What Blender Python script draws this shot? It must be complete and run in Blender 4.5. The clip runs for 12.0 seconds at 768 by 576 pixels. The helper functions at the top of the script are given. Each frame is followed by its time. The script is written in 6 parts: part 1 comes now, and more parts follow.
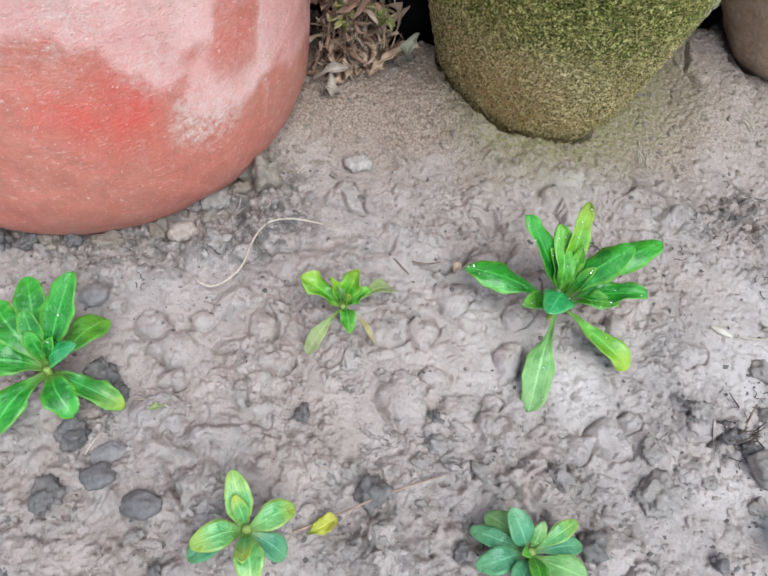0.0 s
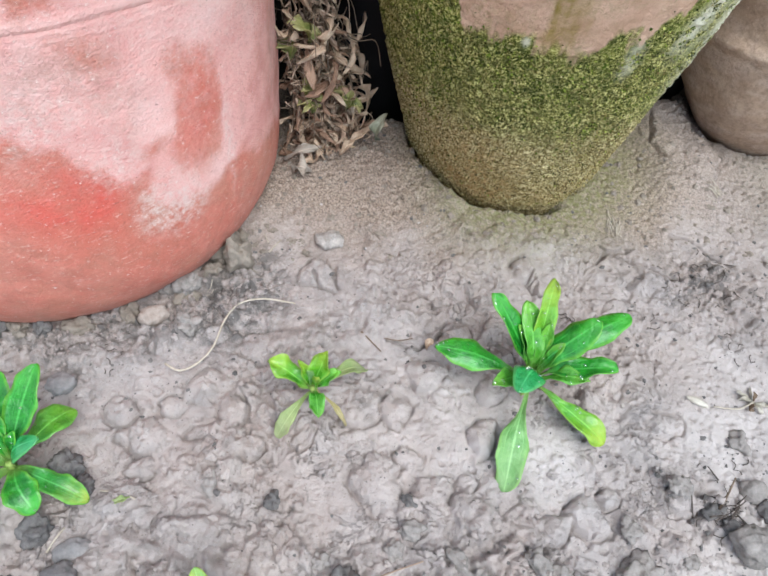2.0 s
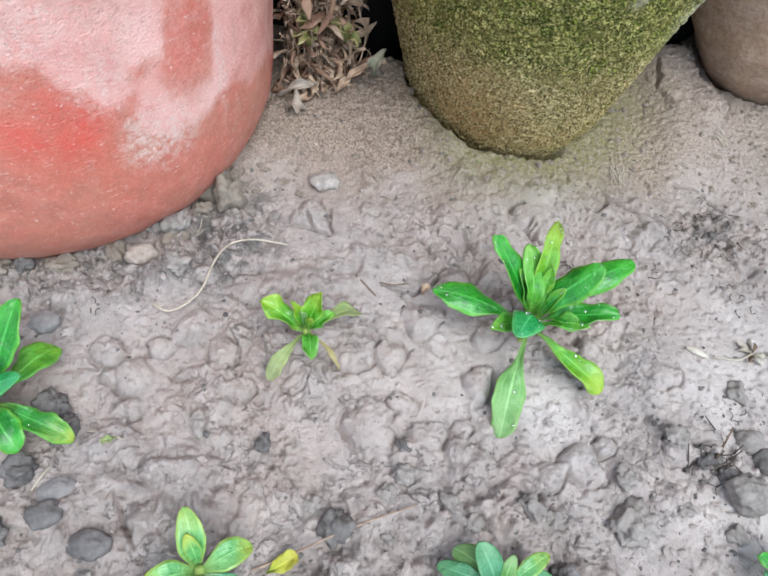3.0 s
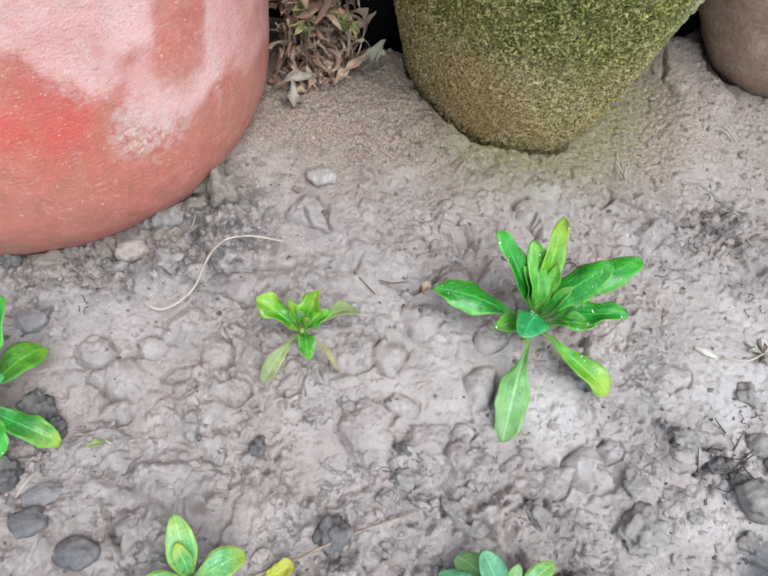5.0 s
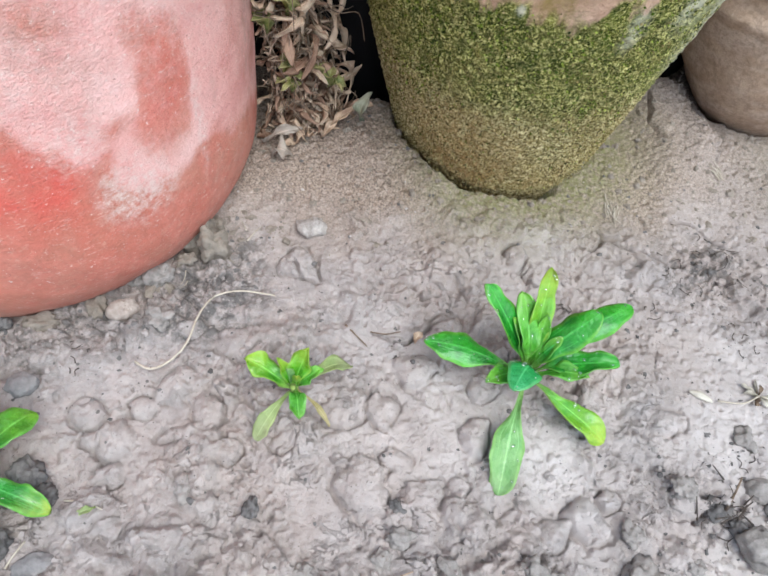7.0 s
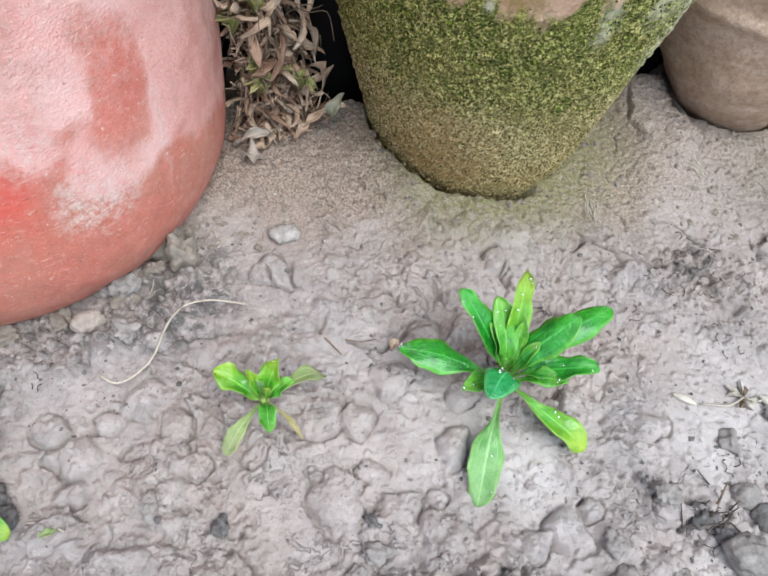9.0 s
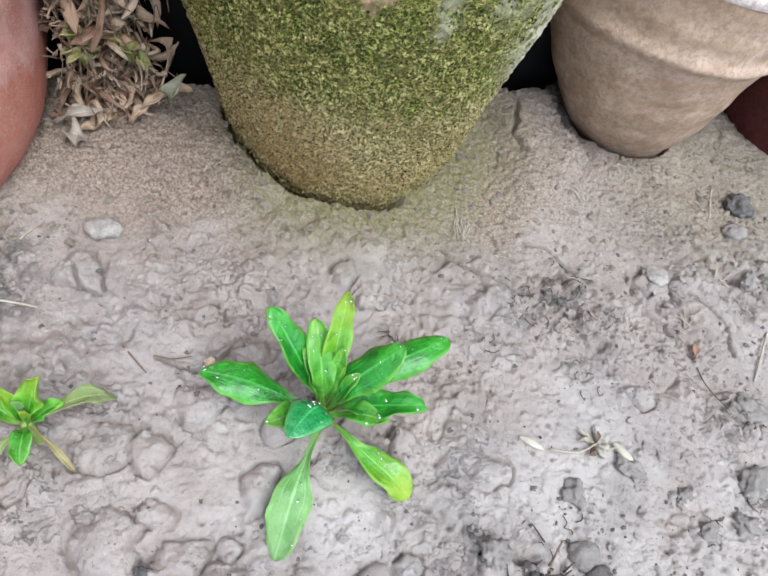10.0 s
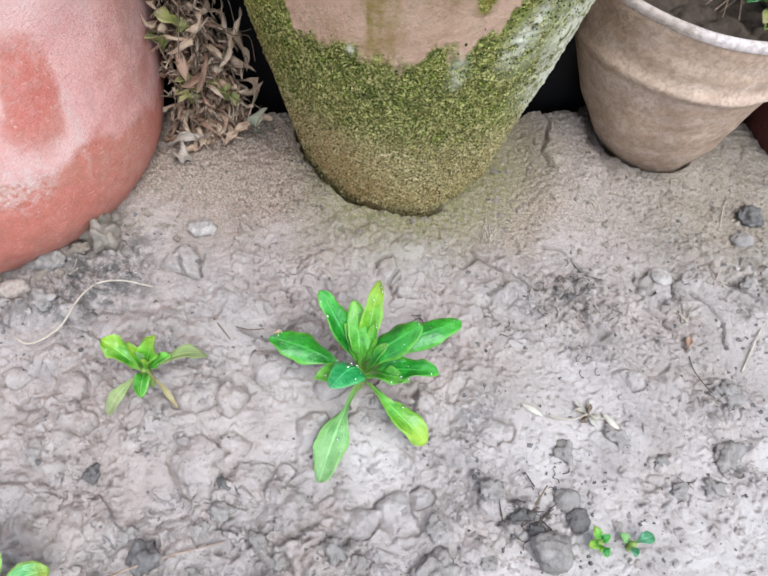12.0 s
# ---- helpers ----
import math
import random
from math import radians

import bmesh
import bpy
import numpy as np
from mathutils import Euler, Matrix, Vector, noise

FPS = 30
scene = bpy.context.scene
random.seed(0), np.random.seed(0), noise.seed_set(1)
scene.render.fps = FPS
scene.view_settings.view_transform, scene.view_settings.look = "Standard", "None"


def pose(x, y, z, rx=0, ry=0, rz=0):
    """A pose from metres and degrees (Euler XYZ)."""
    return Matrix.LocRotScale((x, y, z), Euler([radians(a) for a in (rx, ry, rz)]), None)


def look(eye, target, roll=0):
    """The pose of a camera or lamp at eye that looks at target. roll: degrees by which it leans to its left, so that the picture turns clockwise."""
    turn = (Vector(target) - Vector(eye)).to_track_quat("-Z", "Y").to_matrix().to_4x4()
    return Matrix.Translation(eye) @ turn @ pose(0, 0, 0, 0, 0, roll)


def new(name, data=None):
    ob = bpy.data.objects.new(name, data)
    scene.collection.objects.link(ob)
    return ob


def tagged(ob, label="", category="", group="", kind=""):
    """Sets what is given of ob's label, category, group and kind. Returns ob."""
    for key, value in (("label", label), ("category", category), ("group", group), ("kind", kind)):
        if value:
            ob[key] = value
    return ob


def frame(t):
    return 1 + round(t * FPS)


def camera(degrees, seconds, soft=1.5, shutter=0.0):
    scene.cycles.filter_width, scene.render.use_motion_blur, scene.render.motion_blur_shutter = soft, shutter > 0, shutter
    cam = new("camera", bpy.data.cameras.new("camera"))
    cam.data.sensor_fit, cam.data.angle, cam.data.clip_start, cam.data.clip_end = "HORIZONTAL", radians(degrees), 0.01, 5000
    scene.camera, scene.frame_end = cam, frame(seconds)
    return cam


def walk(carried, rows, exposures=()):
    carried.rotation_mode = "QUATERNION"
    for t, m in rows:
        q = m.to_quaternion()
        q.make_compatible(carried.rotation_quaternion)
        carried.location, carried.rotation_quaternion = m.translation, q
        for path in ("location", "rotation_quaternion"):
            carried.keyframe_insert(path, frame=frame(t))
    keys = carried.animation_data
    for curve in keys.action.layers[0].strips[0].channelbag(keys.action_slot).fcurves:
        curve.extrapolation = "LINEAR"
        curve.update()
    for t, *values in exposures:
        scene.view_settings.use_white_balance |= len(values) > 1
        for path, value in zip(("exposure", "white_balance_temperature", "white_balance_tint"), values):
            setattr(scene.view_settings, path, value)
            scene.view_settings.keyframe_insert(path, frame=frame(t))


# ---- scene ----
cam = camera(60.4, 12.0, soft=1.7)
PATH = [
    (0, (-0.158, -0.189, 0.385), (0.062, 0.787, -1.347), 11.0),
    (0.5, (-0.148, -0.177, 0.396), (0.096, 0.828, -1.316), 10.3),
    (1, (-0.152, -0.184, 0.393), (0.053, 0.871, -1.294), 9.0),
    (1.5, (-0.147, -0.176, 0.391), (0.076, 0.898, -1.281), 9.3),
    (2, (-0.141, -0.176, 0.395), (0.092, 0.937, -1.25), 8.8),
    (2.5, (-0.14, -0.181, 0.387), (0.096, 0.905, -1.276), 10.2),
    (3, (-0.143, -0.178, 0.377), (0.117, 0.831, -1.33), 12.0),
    (3.2, (-0.142, -0.18, 0.373), (0.119, 0.836, -1.329), 11.9),
    (4.8, (-0.142, -0.173, 0.364), (0.128, 0.834, -1.343), 12.7),
    (5, (-0.142, -0.171, 0.365), (0.124, 0.833, -1.344), 12.4),
    (5.5, (-0.134, -0.155, 0.373), (0.146, 0.881, -1.314), 10.7),
    (6, (-0.135, -0.157, 0.374), (0.12, 0.893, -1.309), 9.6),
    (6.5, (-0.135, -0.158, 0.373), (0.13, 0.912, -1.295), 10.4),
    (7, (-0.135, -0.158, 0.374), (0.128, 0.916, -1.293), 10.0),
    (7.2, (-0.133, -0.158, 0.372), (0.13, 0.924, -1.289), 9.8),
    (8.8, (-0.122, -0.143, 0.372), (0.174, 0.929, -1.29), 10.4),
    (9, (-0.122, -0.15, 0.367), (0.164, 0.923, -1.296), 9.9),
    (9.2, (-0.103, -0.149, 0.367), (0.121, 0.864, -1.342), 8.9),
    (9.5, (-0.075, -0.138, 0.34), (0.263, 0.843, -1.37), 16.9),
    (9.7, (-0.059, -0.137, 0.332), (0.344, 0.881, -1.342), 20.9),
    (10, (-0.046, -0.126, 0.339), (0.399, 0.945, -1.29), 20.0),
    (10.2, (-0.041, -0.129, 0.342), (0.393, 0.959, -1.28), 19.2),
    (10.5, (-0.029, -0.134, 0.362), (0.341, 0.957, -1.273), 15.7),
    (11, (-0.03, -0.137, 0.399), (0.266, 0.987, -1.229), 10.5),
    (11.2, (-0.034, -0.146, 0.419), (0.22, 1.004, -1.197), 8.5),
    (11.5, (-0.031, -0.174, 0.42), (0.199, 0.97, -1.204), 11.1),
    (12, (-0.03, -0.184, 0.42), (0.165, 0.899, -1.25), 11.4),
]
walk(cam, [(t, look(eye, target, roll)) for t, eye, target, roll in PATH],
     exposures=[(0.0, 0.91, 6090, 2), (0.5, 0.95, 6090, 2), (1.0, 1.05, 6090, 2), (1.5, 0.99, 6090, 2), (2.0, 1.04, 6090, 2), (2.5, 1.07, 6090, 2), (3.0, 0.99, 6090, 2), (5.0, 0.99, 6090, 2), (6.0, 1.05, 6090, 2), (7.0, 1.06, 6090, 2), (9.0, 1.05, 6090, 2), (10.0, 1.04, 6090, 2), (11.0, 1.11, 6090, 2), (11.5, 1.16, 6060, 3), (12.0, 1.10, 6030, 3)])

# ---- daylight: bright overcast sky with a broad, weak sun ----
world = bpy.data.worlds.new("world")
scene.world = world
world.use_nodes = True
sky = world.node_tree.nodes.new("ShaderNodeTexSky")
sky.sky_type, sky.sun_disc = "NISHITA", False
sky.sun_elevation, sky.sun_rotation = radians(64), radians(157)
haze = world.node_tree.nodes.new("ShaderNodeHueSaturation")
haze.inputs["Saturation"].default_value = 0.55
world.node_tree.links.new(sky.outputs[0], haze.inputs["Color"])
world.node_tree.links.new(haze.outputs[0], world.node_tree.nodes["Background"].inputs[0])
world.node_tree.nodes["Background"].inputs[1].default_value = 0.14
sun = new("sun", bpy.data.lights.new("sun", "SUN"))
sun.data.energy, sun.data.angle, sun.data.color = 1.7, radians(40), (1.0, 0.98, 0.955)
sun.matrix_world = look((0.30, -0.70, 1.6), (0, 0, 0))

# ---- noise for shapes ----
TABLE = np.random.RandomState(7).rand(8, 128, 128)


def perlin(x, y, seed=0):
    """Gradient noise on arrays, about -0.7 to 0.7."""
    xi, yi = np.floor(x).astype(int), np.floor(y).astype(int)
    fx, fy = x - xi, y - yi
    ang = TABLE[seed % 8] * 2 * np.pi

    def corner(i, j):
        a = ang[(xi + i + 31 * seed) % 128, (yi + j + 17 * seed) % 128]
        return np.cos(a) * (fx - i) + np.sin(a) * (fy - j)
    u, v = fx ** 3 * (fx * (fx * 6 - 15) + 10), fy ** 3 * (fy * (fy * 6 - 15) + 10)
    return (corner(0, 0) * (1 - u) + corner(1, 0) * u) * (1 - v) + (corner(0, 1) * (1 - u) + corner(1, 1) * u) * v


def fbm(x, y, size, octaves=4, seed=0, gain=0.5):
    total, amp = 0, 1.0
    for k in range(octaves):
        total = total + amp * perlin(x / size * 2 ** k, y / size * 2 ** k, seed + k)
        amp *= gain
    return total


def cells(x, y, size, seed=0):
    """Nearest scattered point: distance in cell sizes, a random number of its cell."""
    X, Y = x / size, y / size
    xi, yi = np.floor(X).astype(int), np.floor(Y).astype(int)
    best, rnd = np.full(X.shape, 9.0), np.zeros(X.shape)
    for i in (-1, 0, 1):
        for j in (-1, 0, 1):
            a, b = (xi + i) % 128, (yi + j) % 128
            px = xi + i + TABLE[seed % 8][a, b]
            py = yi + j + TABLE[(seed + 3) % 8][a, b]
            d = np.hypot(X - px, Y - py)
            near = d < best
            best = np.where(near, d, best)
            rnd = np.where(near, TABLE[(seed + 5) % 8][a, b], rnd)
    return best, rnd


def step(a, b, x):
    t = np.clip((np.asarray(x, float) - a) / (b - a), 0, 1)
    return t * t * (3 - 2 * t)


# ---- where the large things stand ----
RED_POT, MOSS_POT, CLAY_POT, FAR_POT = (-0.323, 0.216), (0.032, 0.245), (0.276, 0.274), (0.468, 0.302)
CRACKS = [[(0.169, 0.290), (0.172, 0.262), (0.162, 0.238), (0.166, 0.215)],
          [(0.030, 0.104), (0.022, 0.094), (0.030, 0.080), (0.045, 0.078)],
          [(-0.210, 0.076), (-0.197, 0.068), (-0.190, 0.057)],
          [(0.227, 0.116), (0.225, 0.106), (0.234, 0.097), (0.253, 0.096)],
          [(0.254, 0.120), (0.256, 0.106), (0.257, 0.085)],
          [(0.152, 0.135), (0.172, 0.129), (0.181, 0.114), (0.196, 0.107)],
          [(0.227, 0.085), (0.240, 0.076), (0.242, 0.066)],
          [(0.081, 0.113), (0.093, 0.121), (0.110, 0.125)],
          [(0.036, 0.003), (0.039, -0.010), (0.044, -0.017)],
          [(-0.241, -0.084), (-0.236, -0.101), (-0.227, -0.112)],
          [(-0.026, 0.087), (-0.019, 0.074)],
          [(-0.121, 0.109), (-0.118, 0.093)],
          [(-0.136, 0.103), (-0.130, 0.092), (-0.120, 0.090)],
          [(-0.058, 0.085), (-0.054, 0.073), (-0.042, 0.077)],
          [(0.090, 0.128), (0.112, 0.112), (0.140, 0.098), (0.166, 0.094)],
          [(0.270, 0.100), (0.285, 0.075), (0.282, 0.050)],
          [(-0.040, 0.055), (-0.070, 0.043), (-0.085, 0.050)]]


# rounded clods that the silt has half buried: place, half width, half depth, height
MOUNDS = [(-0.060, 0.020, 0.0135, 0.0135, 0.0055), (-0.031, -0.025, 0.009, 0.015, 0.0065), (-0.100, -0.050, 0.016, 0.018, 0.0065), (-0.068, -0.060, 0.014, 0.013, 0.006),
          (-0.081, -0.035, 0.009, 0.007, 0.004), (-0.107, -0.001, 0.014, 0.012, 0.005), (-0.085, -0.004, 0.011, 0.010, 0.005), (-0.144, -0.018, 0.008, 0.010, 0.004),
          (-0.173, 0.046, 0.012, 0.0115, 0.006), (-0.207, 0.018, 0.010, 0.0115, 0.006), (-0.235, 0.054, 0.006, 0.007, 0.004), (-0.240, -0.014, 0.013, 0.013, 0.006),
          (-0.254, -0.015, 0.006, 0.007, 0.004), (-0.190, 0.000, 0.011, 0.010, 0.005), (-0.133, 0.105, 0.012, 0.012, 0.005), (0.023, 0.105, 0.009, 0.012, 0.006),
          (0.034, 0.084, 0.009, 0.010, 0.004), (0.027, -0.080, 0.0125, 0.012, 0.007), (0.041, -0.069, 0.007, 0.0075, 0.005)]
LOW_MOUNDS = [(0.003, -0.084, 0.014, 0.0095, 0.006), (0.090, -0.022, 0.014, 0.0095, 0.005), (-0.225, 0.005, 0.009, 0.008, 0.004), (-0.258, 0.003, 0.011, 0.010, 0.004),
              (-0.309, -0.134, 0.013, 0.015, 0.007), (0.014, -0.142, 0.015, 0.014, 0.008), (-0.178, -0.024, 0.009, 0.007, 0.004), (-0.205, -0.012, 0.012, 0.006, 0.004),
              (-0.073, -0.087, 0.012, 0.005, 0.003), (-0.044, -0.054, 0.007, 0.006, 0.003), (-0.015, -0.087, 0.009, 0.010, 0.005), (-0.242, -0.034, 0.011, 0.006, 0.004),
              (0.240, 0.100, 0.015, 0.012, 0.005), (0.090, -0.072, 0.012, 0.011, 0.004), (-0.010, 0.030, 0.010, 0.008, 0.004),
              (-0.036, 0.052, 0.012, 0.009, 0.004), (-0.020, 0.006, 0.009, 0.008, 0.004), (0.205, 0.020, 0.010, 0.008, 0.004)]
# patches of dark, crumbled soil: place and reach
CRUMBLY = [(-0.054, -0.102, 0.018), (-0.007, -0.107, 0.016), (0.160, 0.095, 0.020), (0.165, 0.040, 0.011), (-0.072, 0.041, 0.008), (0.105, -0.082, 0.015), (-0.127, -0.134, 0.015),
           (0.135, -0.085, 0.018), (-0.218, 0.078, 0.028), (-0.185, 0.105, 0.024), (-0.280, 0.062, 0.020), (0.345, 0.181, 0.018), (0.264, 0.000, 0.016), (0.205, -0.065, 0.014), (-0.198, -0.044, 0.010),
           (0.046, -0.112, 0.014), (-0.010, 0.075, 0.012), (0.030, 0.022, 0.012), (0.060, 0.050, 0.010)]


def crumbly(x, y):
    """1 in the patches of crumbled soil."""
    return np.clip(sum(np.exp(-((x - a) ** 2 + (y - b) ** 2) / r ** 2) for a, b, r in CRUMBLY) + 0.0 * x, 0, 1)


def broken(x, y):
    """How broken the crust is, 0 on smooth silt to 1."""
    return step(-0.25, 0.3, fbm(x, y, 0.10, 3, 3) - 0.36 * step(0.04, 0.12, x) * (1 - step(0.03, 0.08, y)) + 0.3 * step(-0.06, -0.12, y) * (1 - step(0.0, 0.06, x)) + 0.1)


def soil_height(x, y):
    """Height of the garden soil."""
    x, y = np.asarray(x, float), np.asarray(y, float)
    wx = x + 0.006 * fbm(x, y, 0.03, 3, 1)
    wy = y + 0.006 * fbm(x, y, 0.03, 3, 2)
    rough = broken(x, y)
    sandy = step(0.115, 0.165, y + 0.02 * fbm(x, y, 0.05, 2, 4))
    rough = rough * (1 - 0.75 * sandy)
    h = 0.0045 * fbm(x, y, 0.09, 2, 5)
    d, r = cells(wx, wy, 0.030, 1)
    h = h + 0.0062 * np.clip(1 - (d / 0.62) ** 2, 0, 1) ** 0.6 * (0.25 + r) * step(0.4, 0.8, r + 0.3 * rough) * (0.2 + rough)
    d, r = cells(wx + 0.3, wy, 0.015, 2)
    h = h + 0.0044 * np.clip(1 - (d / 0.6) ** 2, 0, 1) ** 0.6 * r * (0.15 + rough)
    d, r = cells(wx, wy + 0.7, 0.0072, 4)
    h = h + 0.0024 * np.clip(1 - (d / 0.6) ** 2, 0, 1) * r * (0.25 + rough)
    h = h + 0.0022 * fbm(wx, wy, 0.016, 4, 6, 0.6) * (0.25 + rough)
    # silt has run into the hollows
    silt = 0.0012 + 0.0035 * fbm(x, y, 0.12, 2, 2) + 0.0004 * fbm(x, y, 0.012, 3, 3)
    k = 0.0010
    h = k * np.logaddexp(h / k, silt / k)
    uneven, skin = 1 + 0.35 * fbm(x, y, 0.014, 3, 2), 0.001 + 0.0012 * fbm(x, y, 0.006, 3, 3)
    calm = 1.0 + 0 * x
    for mx, my, ma, mb, mh in MOUNDS + LOW_MOUNDS:
        d = np.hypot((wx - mx) / ma, (wy - my) / mb) * uneven
        top = skin + 1.35 * mh * np.clip(1 - d * d, 0, 1) ** 0.58
        calm = np.where(d < 0.95, 0.35, calm)
        h = np.where(d < 1, np.maximum(h, top), h)
        h = h - 0.0046 * np.exp(-((d - 1.06) / 0.085) ** 2) * step(-0.15, 0.25, fbm(x + mx, y, 0.03, 2, 6) + 0.10)
    # cracks and flakes in the crust
    crust = fbm(wx, wy, 0.024, 5, 4, 0.6)
    where = step(0.0, 0.35, fbm(x, y, 0.05, 3, 7) + 0.25 * rough - 0.12) * (1 - 0.6 * sandy)
    h = h - 0.0026 * np.exp(-(crust / 0.014) ** 2) * where * calm - 0.0009 * step(0.01, 0.06, crust) * where * calm
    fine = fbm(wx + 3, wy, 0.010, 4, 2, 0.6)
    h = h - 0.0012 * np.exp(-(fine / 0.028) ** 2) * rough * where * calm
    # holes and pits between crumbs
    d, r = cells(wx + 0.11, wy, 0.011, 6)
    h = h - 0.0052 * np.exp(-(d / 0.17) ** 2) * step(0.58, 0.8, r + 0.25 * rough) * (0.3 + 0.7 * where) * calm
    d, r = cells(wx + 0.43, wy + 0.2, 0.0085, 0)
    h = h - 0.0040 * np.exp(-(d / 0.15) ** 2) * step(0.55, 0.75, r) * step(0.0, 0.35, fbm(x, y, 0.03, 2, 5) + 0.12) * calm
    curl = fbm(wx, wy + 5, 0.013, 3, 6, 0.6)
    h = h - 0.0016 * np.exp(-(curl / 0.020) ** 2) * step(0.12, 0.40, fbm(x, y, 0.022, 3, 1) + 0.2 * rough - 0.08) * calm
    h = h + 0.0007 * fbm(x, y, 0.006, 3, 5) + 0.0007 * fbm(x, y, 0.0035, 2, 1) * (0.5 + sandy)
    d, r = cells(x, y, 0.0042, 7)
    h = h + 0.0011 * np.clip(1 - (d / 0.6) ** 2, 0, 1) * step(0.3, 1.0, r) * sandy * (0.4 + step(-0.2, 0.3, fbm(x, y, 0.03, 2, 7)))
    d, r = cells(wx + 0.5, wy, 0.0046, 5)
    h = h + 0.0020 * (1 - 0.6 * sandy) * np.clip(1 - (d / 0.62) ** 2, 0, 1) * step(0.35, 0.9, r) * (0.2 + 0.8 * step(-0.1, 0.25, fbm(x, y, 0.035, 3, 0)))
    # crumbled patches
    loose = crumbly(x, y)
    d, r = cells(wx + 0.2, wy + 0.4, 0.0058, 3)
    h = h + loose * (0.0042 * np.clip(1 - (d / 0.62) ** 2, 0, 1) ** 0.7 * r - 0.0022 * np.exp(-((d - 0.62) / 0.16) ** 2))
    # bank of soil against the pots
    bank = step(0.125, 0.205, y + 0.012 * fbm(x, y, 0.06, 2, 1)) * (1 - step(0.207, 0.212, x + 0.014 * fbm(x, y, 0.02, 3, 7)))
    h = h - 0.004 + 0.017 * bank * (1 - 0.8 * step(0.0, 0.05, x) * (1 - step(0.135, 0.175, x)))
    # behind the bank the ground falls away into a dark hollow
    brink = np.where(x < 0.1, 0.252, 0.285) + 0.008 * fbm(x, y, 0.02, 3, 3) + 0.05 * step(0.205, 0.225, x) - 0.03 * step(0.32, 0.36, x)
    h = h - 0.11 * step(0.0, 0.014, y - brink) * step(-0.46, -0.40, x) * (1 - step(0.44, 0.5, x))
    # a narrow gap where the soil has shrunk from the mossy pot
    away = np.hypot(x - MOSS_POT[0], y - MOSS_POT[1])
    side = np.arctan2(y - MOSS_POT[1], x - MOSS_POT[0])
    edge = 0.0860 + 0.0034 * step(-1.6, -2.2, side) + 0.0006 * np.sin(side * 23) + 0.0014 * fbm(x, y, 0.007, 3, 4)
    gap = (1 - step(-0.0005, 0.0005, away - edge)) * step(-1.05, -1.35, side)
    h = h - 0.055 * gap
    # and a thin one round the foot of the leaning ridged pot
    away = np.hypot(x - CLAY_POT[0], y - CLAY_POT[1])
    side = np.degrees(np.arctan2(y - CLAY_POT[1], x - CLAY_POT[0]))
    foot = np.interp(side, [-180, -150, -130, -110, -70, -30, 180], [0.0545, 0.0495, 0.0470, 0.0445, 0.0440, 0.0425, 0.0425]) + 0.0016 * fbm(x, y, 0.008, 3, 5)
    h = h - 0.014 * (1 - step(-0.0005, 0.0005, away - foot)) * (1 - step(-45, -30, side))
    for line in CRACKS:
        for (x0, y0), (x1, y1) in zip(line, line[1:]):
            t = np.clip(((wx - x0) * (x1 - x0) + (wy - y0) * (y1 - y0)) / ((x1 - x0) ** 2 + (y1 - y0) ** 2), 0, 1)
            dist = np.hypot(wx - x0 - t * (x1 - x0), wy - y0 - t * (y1 - y0))
            h = h - 0.0070 * np.exp(-(dist / 0.0011) ** 2)
    return h


def soil_at(x, y):
    return float(soil_height(np.array([x]), np.array([y]))[0])


# ---- materials ----
def material(name, rough=0.8, spec=0.3):
    m = bpy.data.materials.new(name)
    m.use_nodes = True
    t = m.node_tree
    b = t.nodes["Principled BSDF"]
    b.inputs["Roughness"].default_value = rough
    b.inputs["Specular IOR Level"].default_value = spec
    return m, t, b


def coords(t):
    return t.nodes.new("ShaderNodeTexCoord").outputs["Object"]


def grain(t, scale, detail=4, rough=0.6, vec=None, warp=0.0):
    n = t.nodes.new("ShaderNodeTexNoise")
    n.inputs["Scale"].default_value, n.inputs["Detail"].default_value = scale, detail
    n.inputs["Roughness"].default_value, n.inputs["Distortion"].default_value = rough, warp
    t.links.new(vec or coords(t), n.inputs["Vector"])
    return n.outputs["Fac"]


def ramp(t, fac, *stops):
    r = t.nodes.new("ShaderNodeValToRGB")
    e = r.color_ramp.elements
    for k, (pos, col) in enumerate(stops):
        s = e[k] if k < 2 else e.new(pos)
        s.position = pos
        s.color = (*col, 1) if isinstance(col, tuple) else (col, col, col, 1)
    t.links.new(fac, r.inputs[0])
    return r.outputs[0]


def mixed(t, fac, a, b, mode="MIX"):
    n = t.nodes.new("ShaderNodeMix")
    n.data_type, n.blend_type = "RGBA", mode
    for sock, val in ((n.inputs[0], fac), (n.inputs[6], a), (n.inputs[7], b)):
        if isinstance(val, (int, float)):
            sock.default_value = val
        elif isinstance(val, tuple):
            sock.default_value = (*val, 1)
        else:
            t.links.new(val, sock)
    return n.outputs[2]


def maths(t, op, a, b=0.0):
    n = t.nodes.new("ShaderNodeMath")
    n.operation = op
    n.use_clamp = op in ("ADD", "SUBTRACT")
    for sock, val in zip(n.inputs, (a, b)):
        if isinstance(val, (int, float)):
            sock.default_value = val
        else:
            t.links.new(val, sock)
    return n.outputs[0]


def t_sub(t, a, b):
    n = t.nodes.new("ShaderNodeMath")
    n.operation = "SUBTRACT"
    t.links.new(a, n.inputs[0])
    n.inputs[1].default_value = b
    return n.outputs[0]


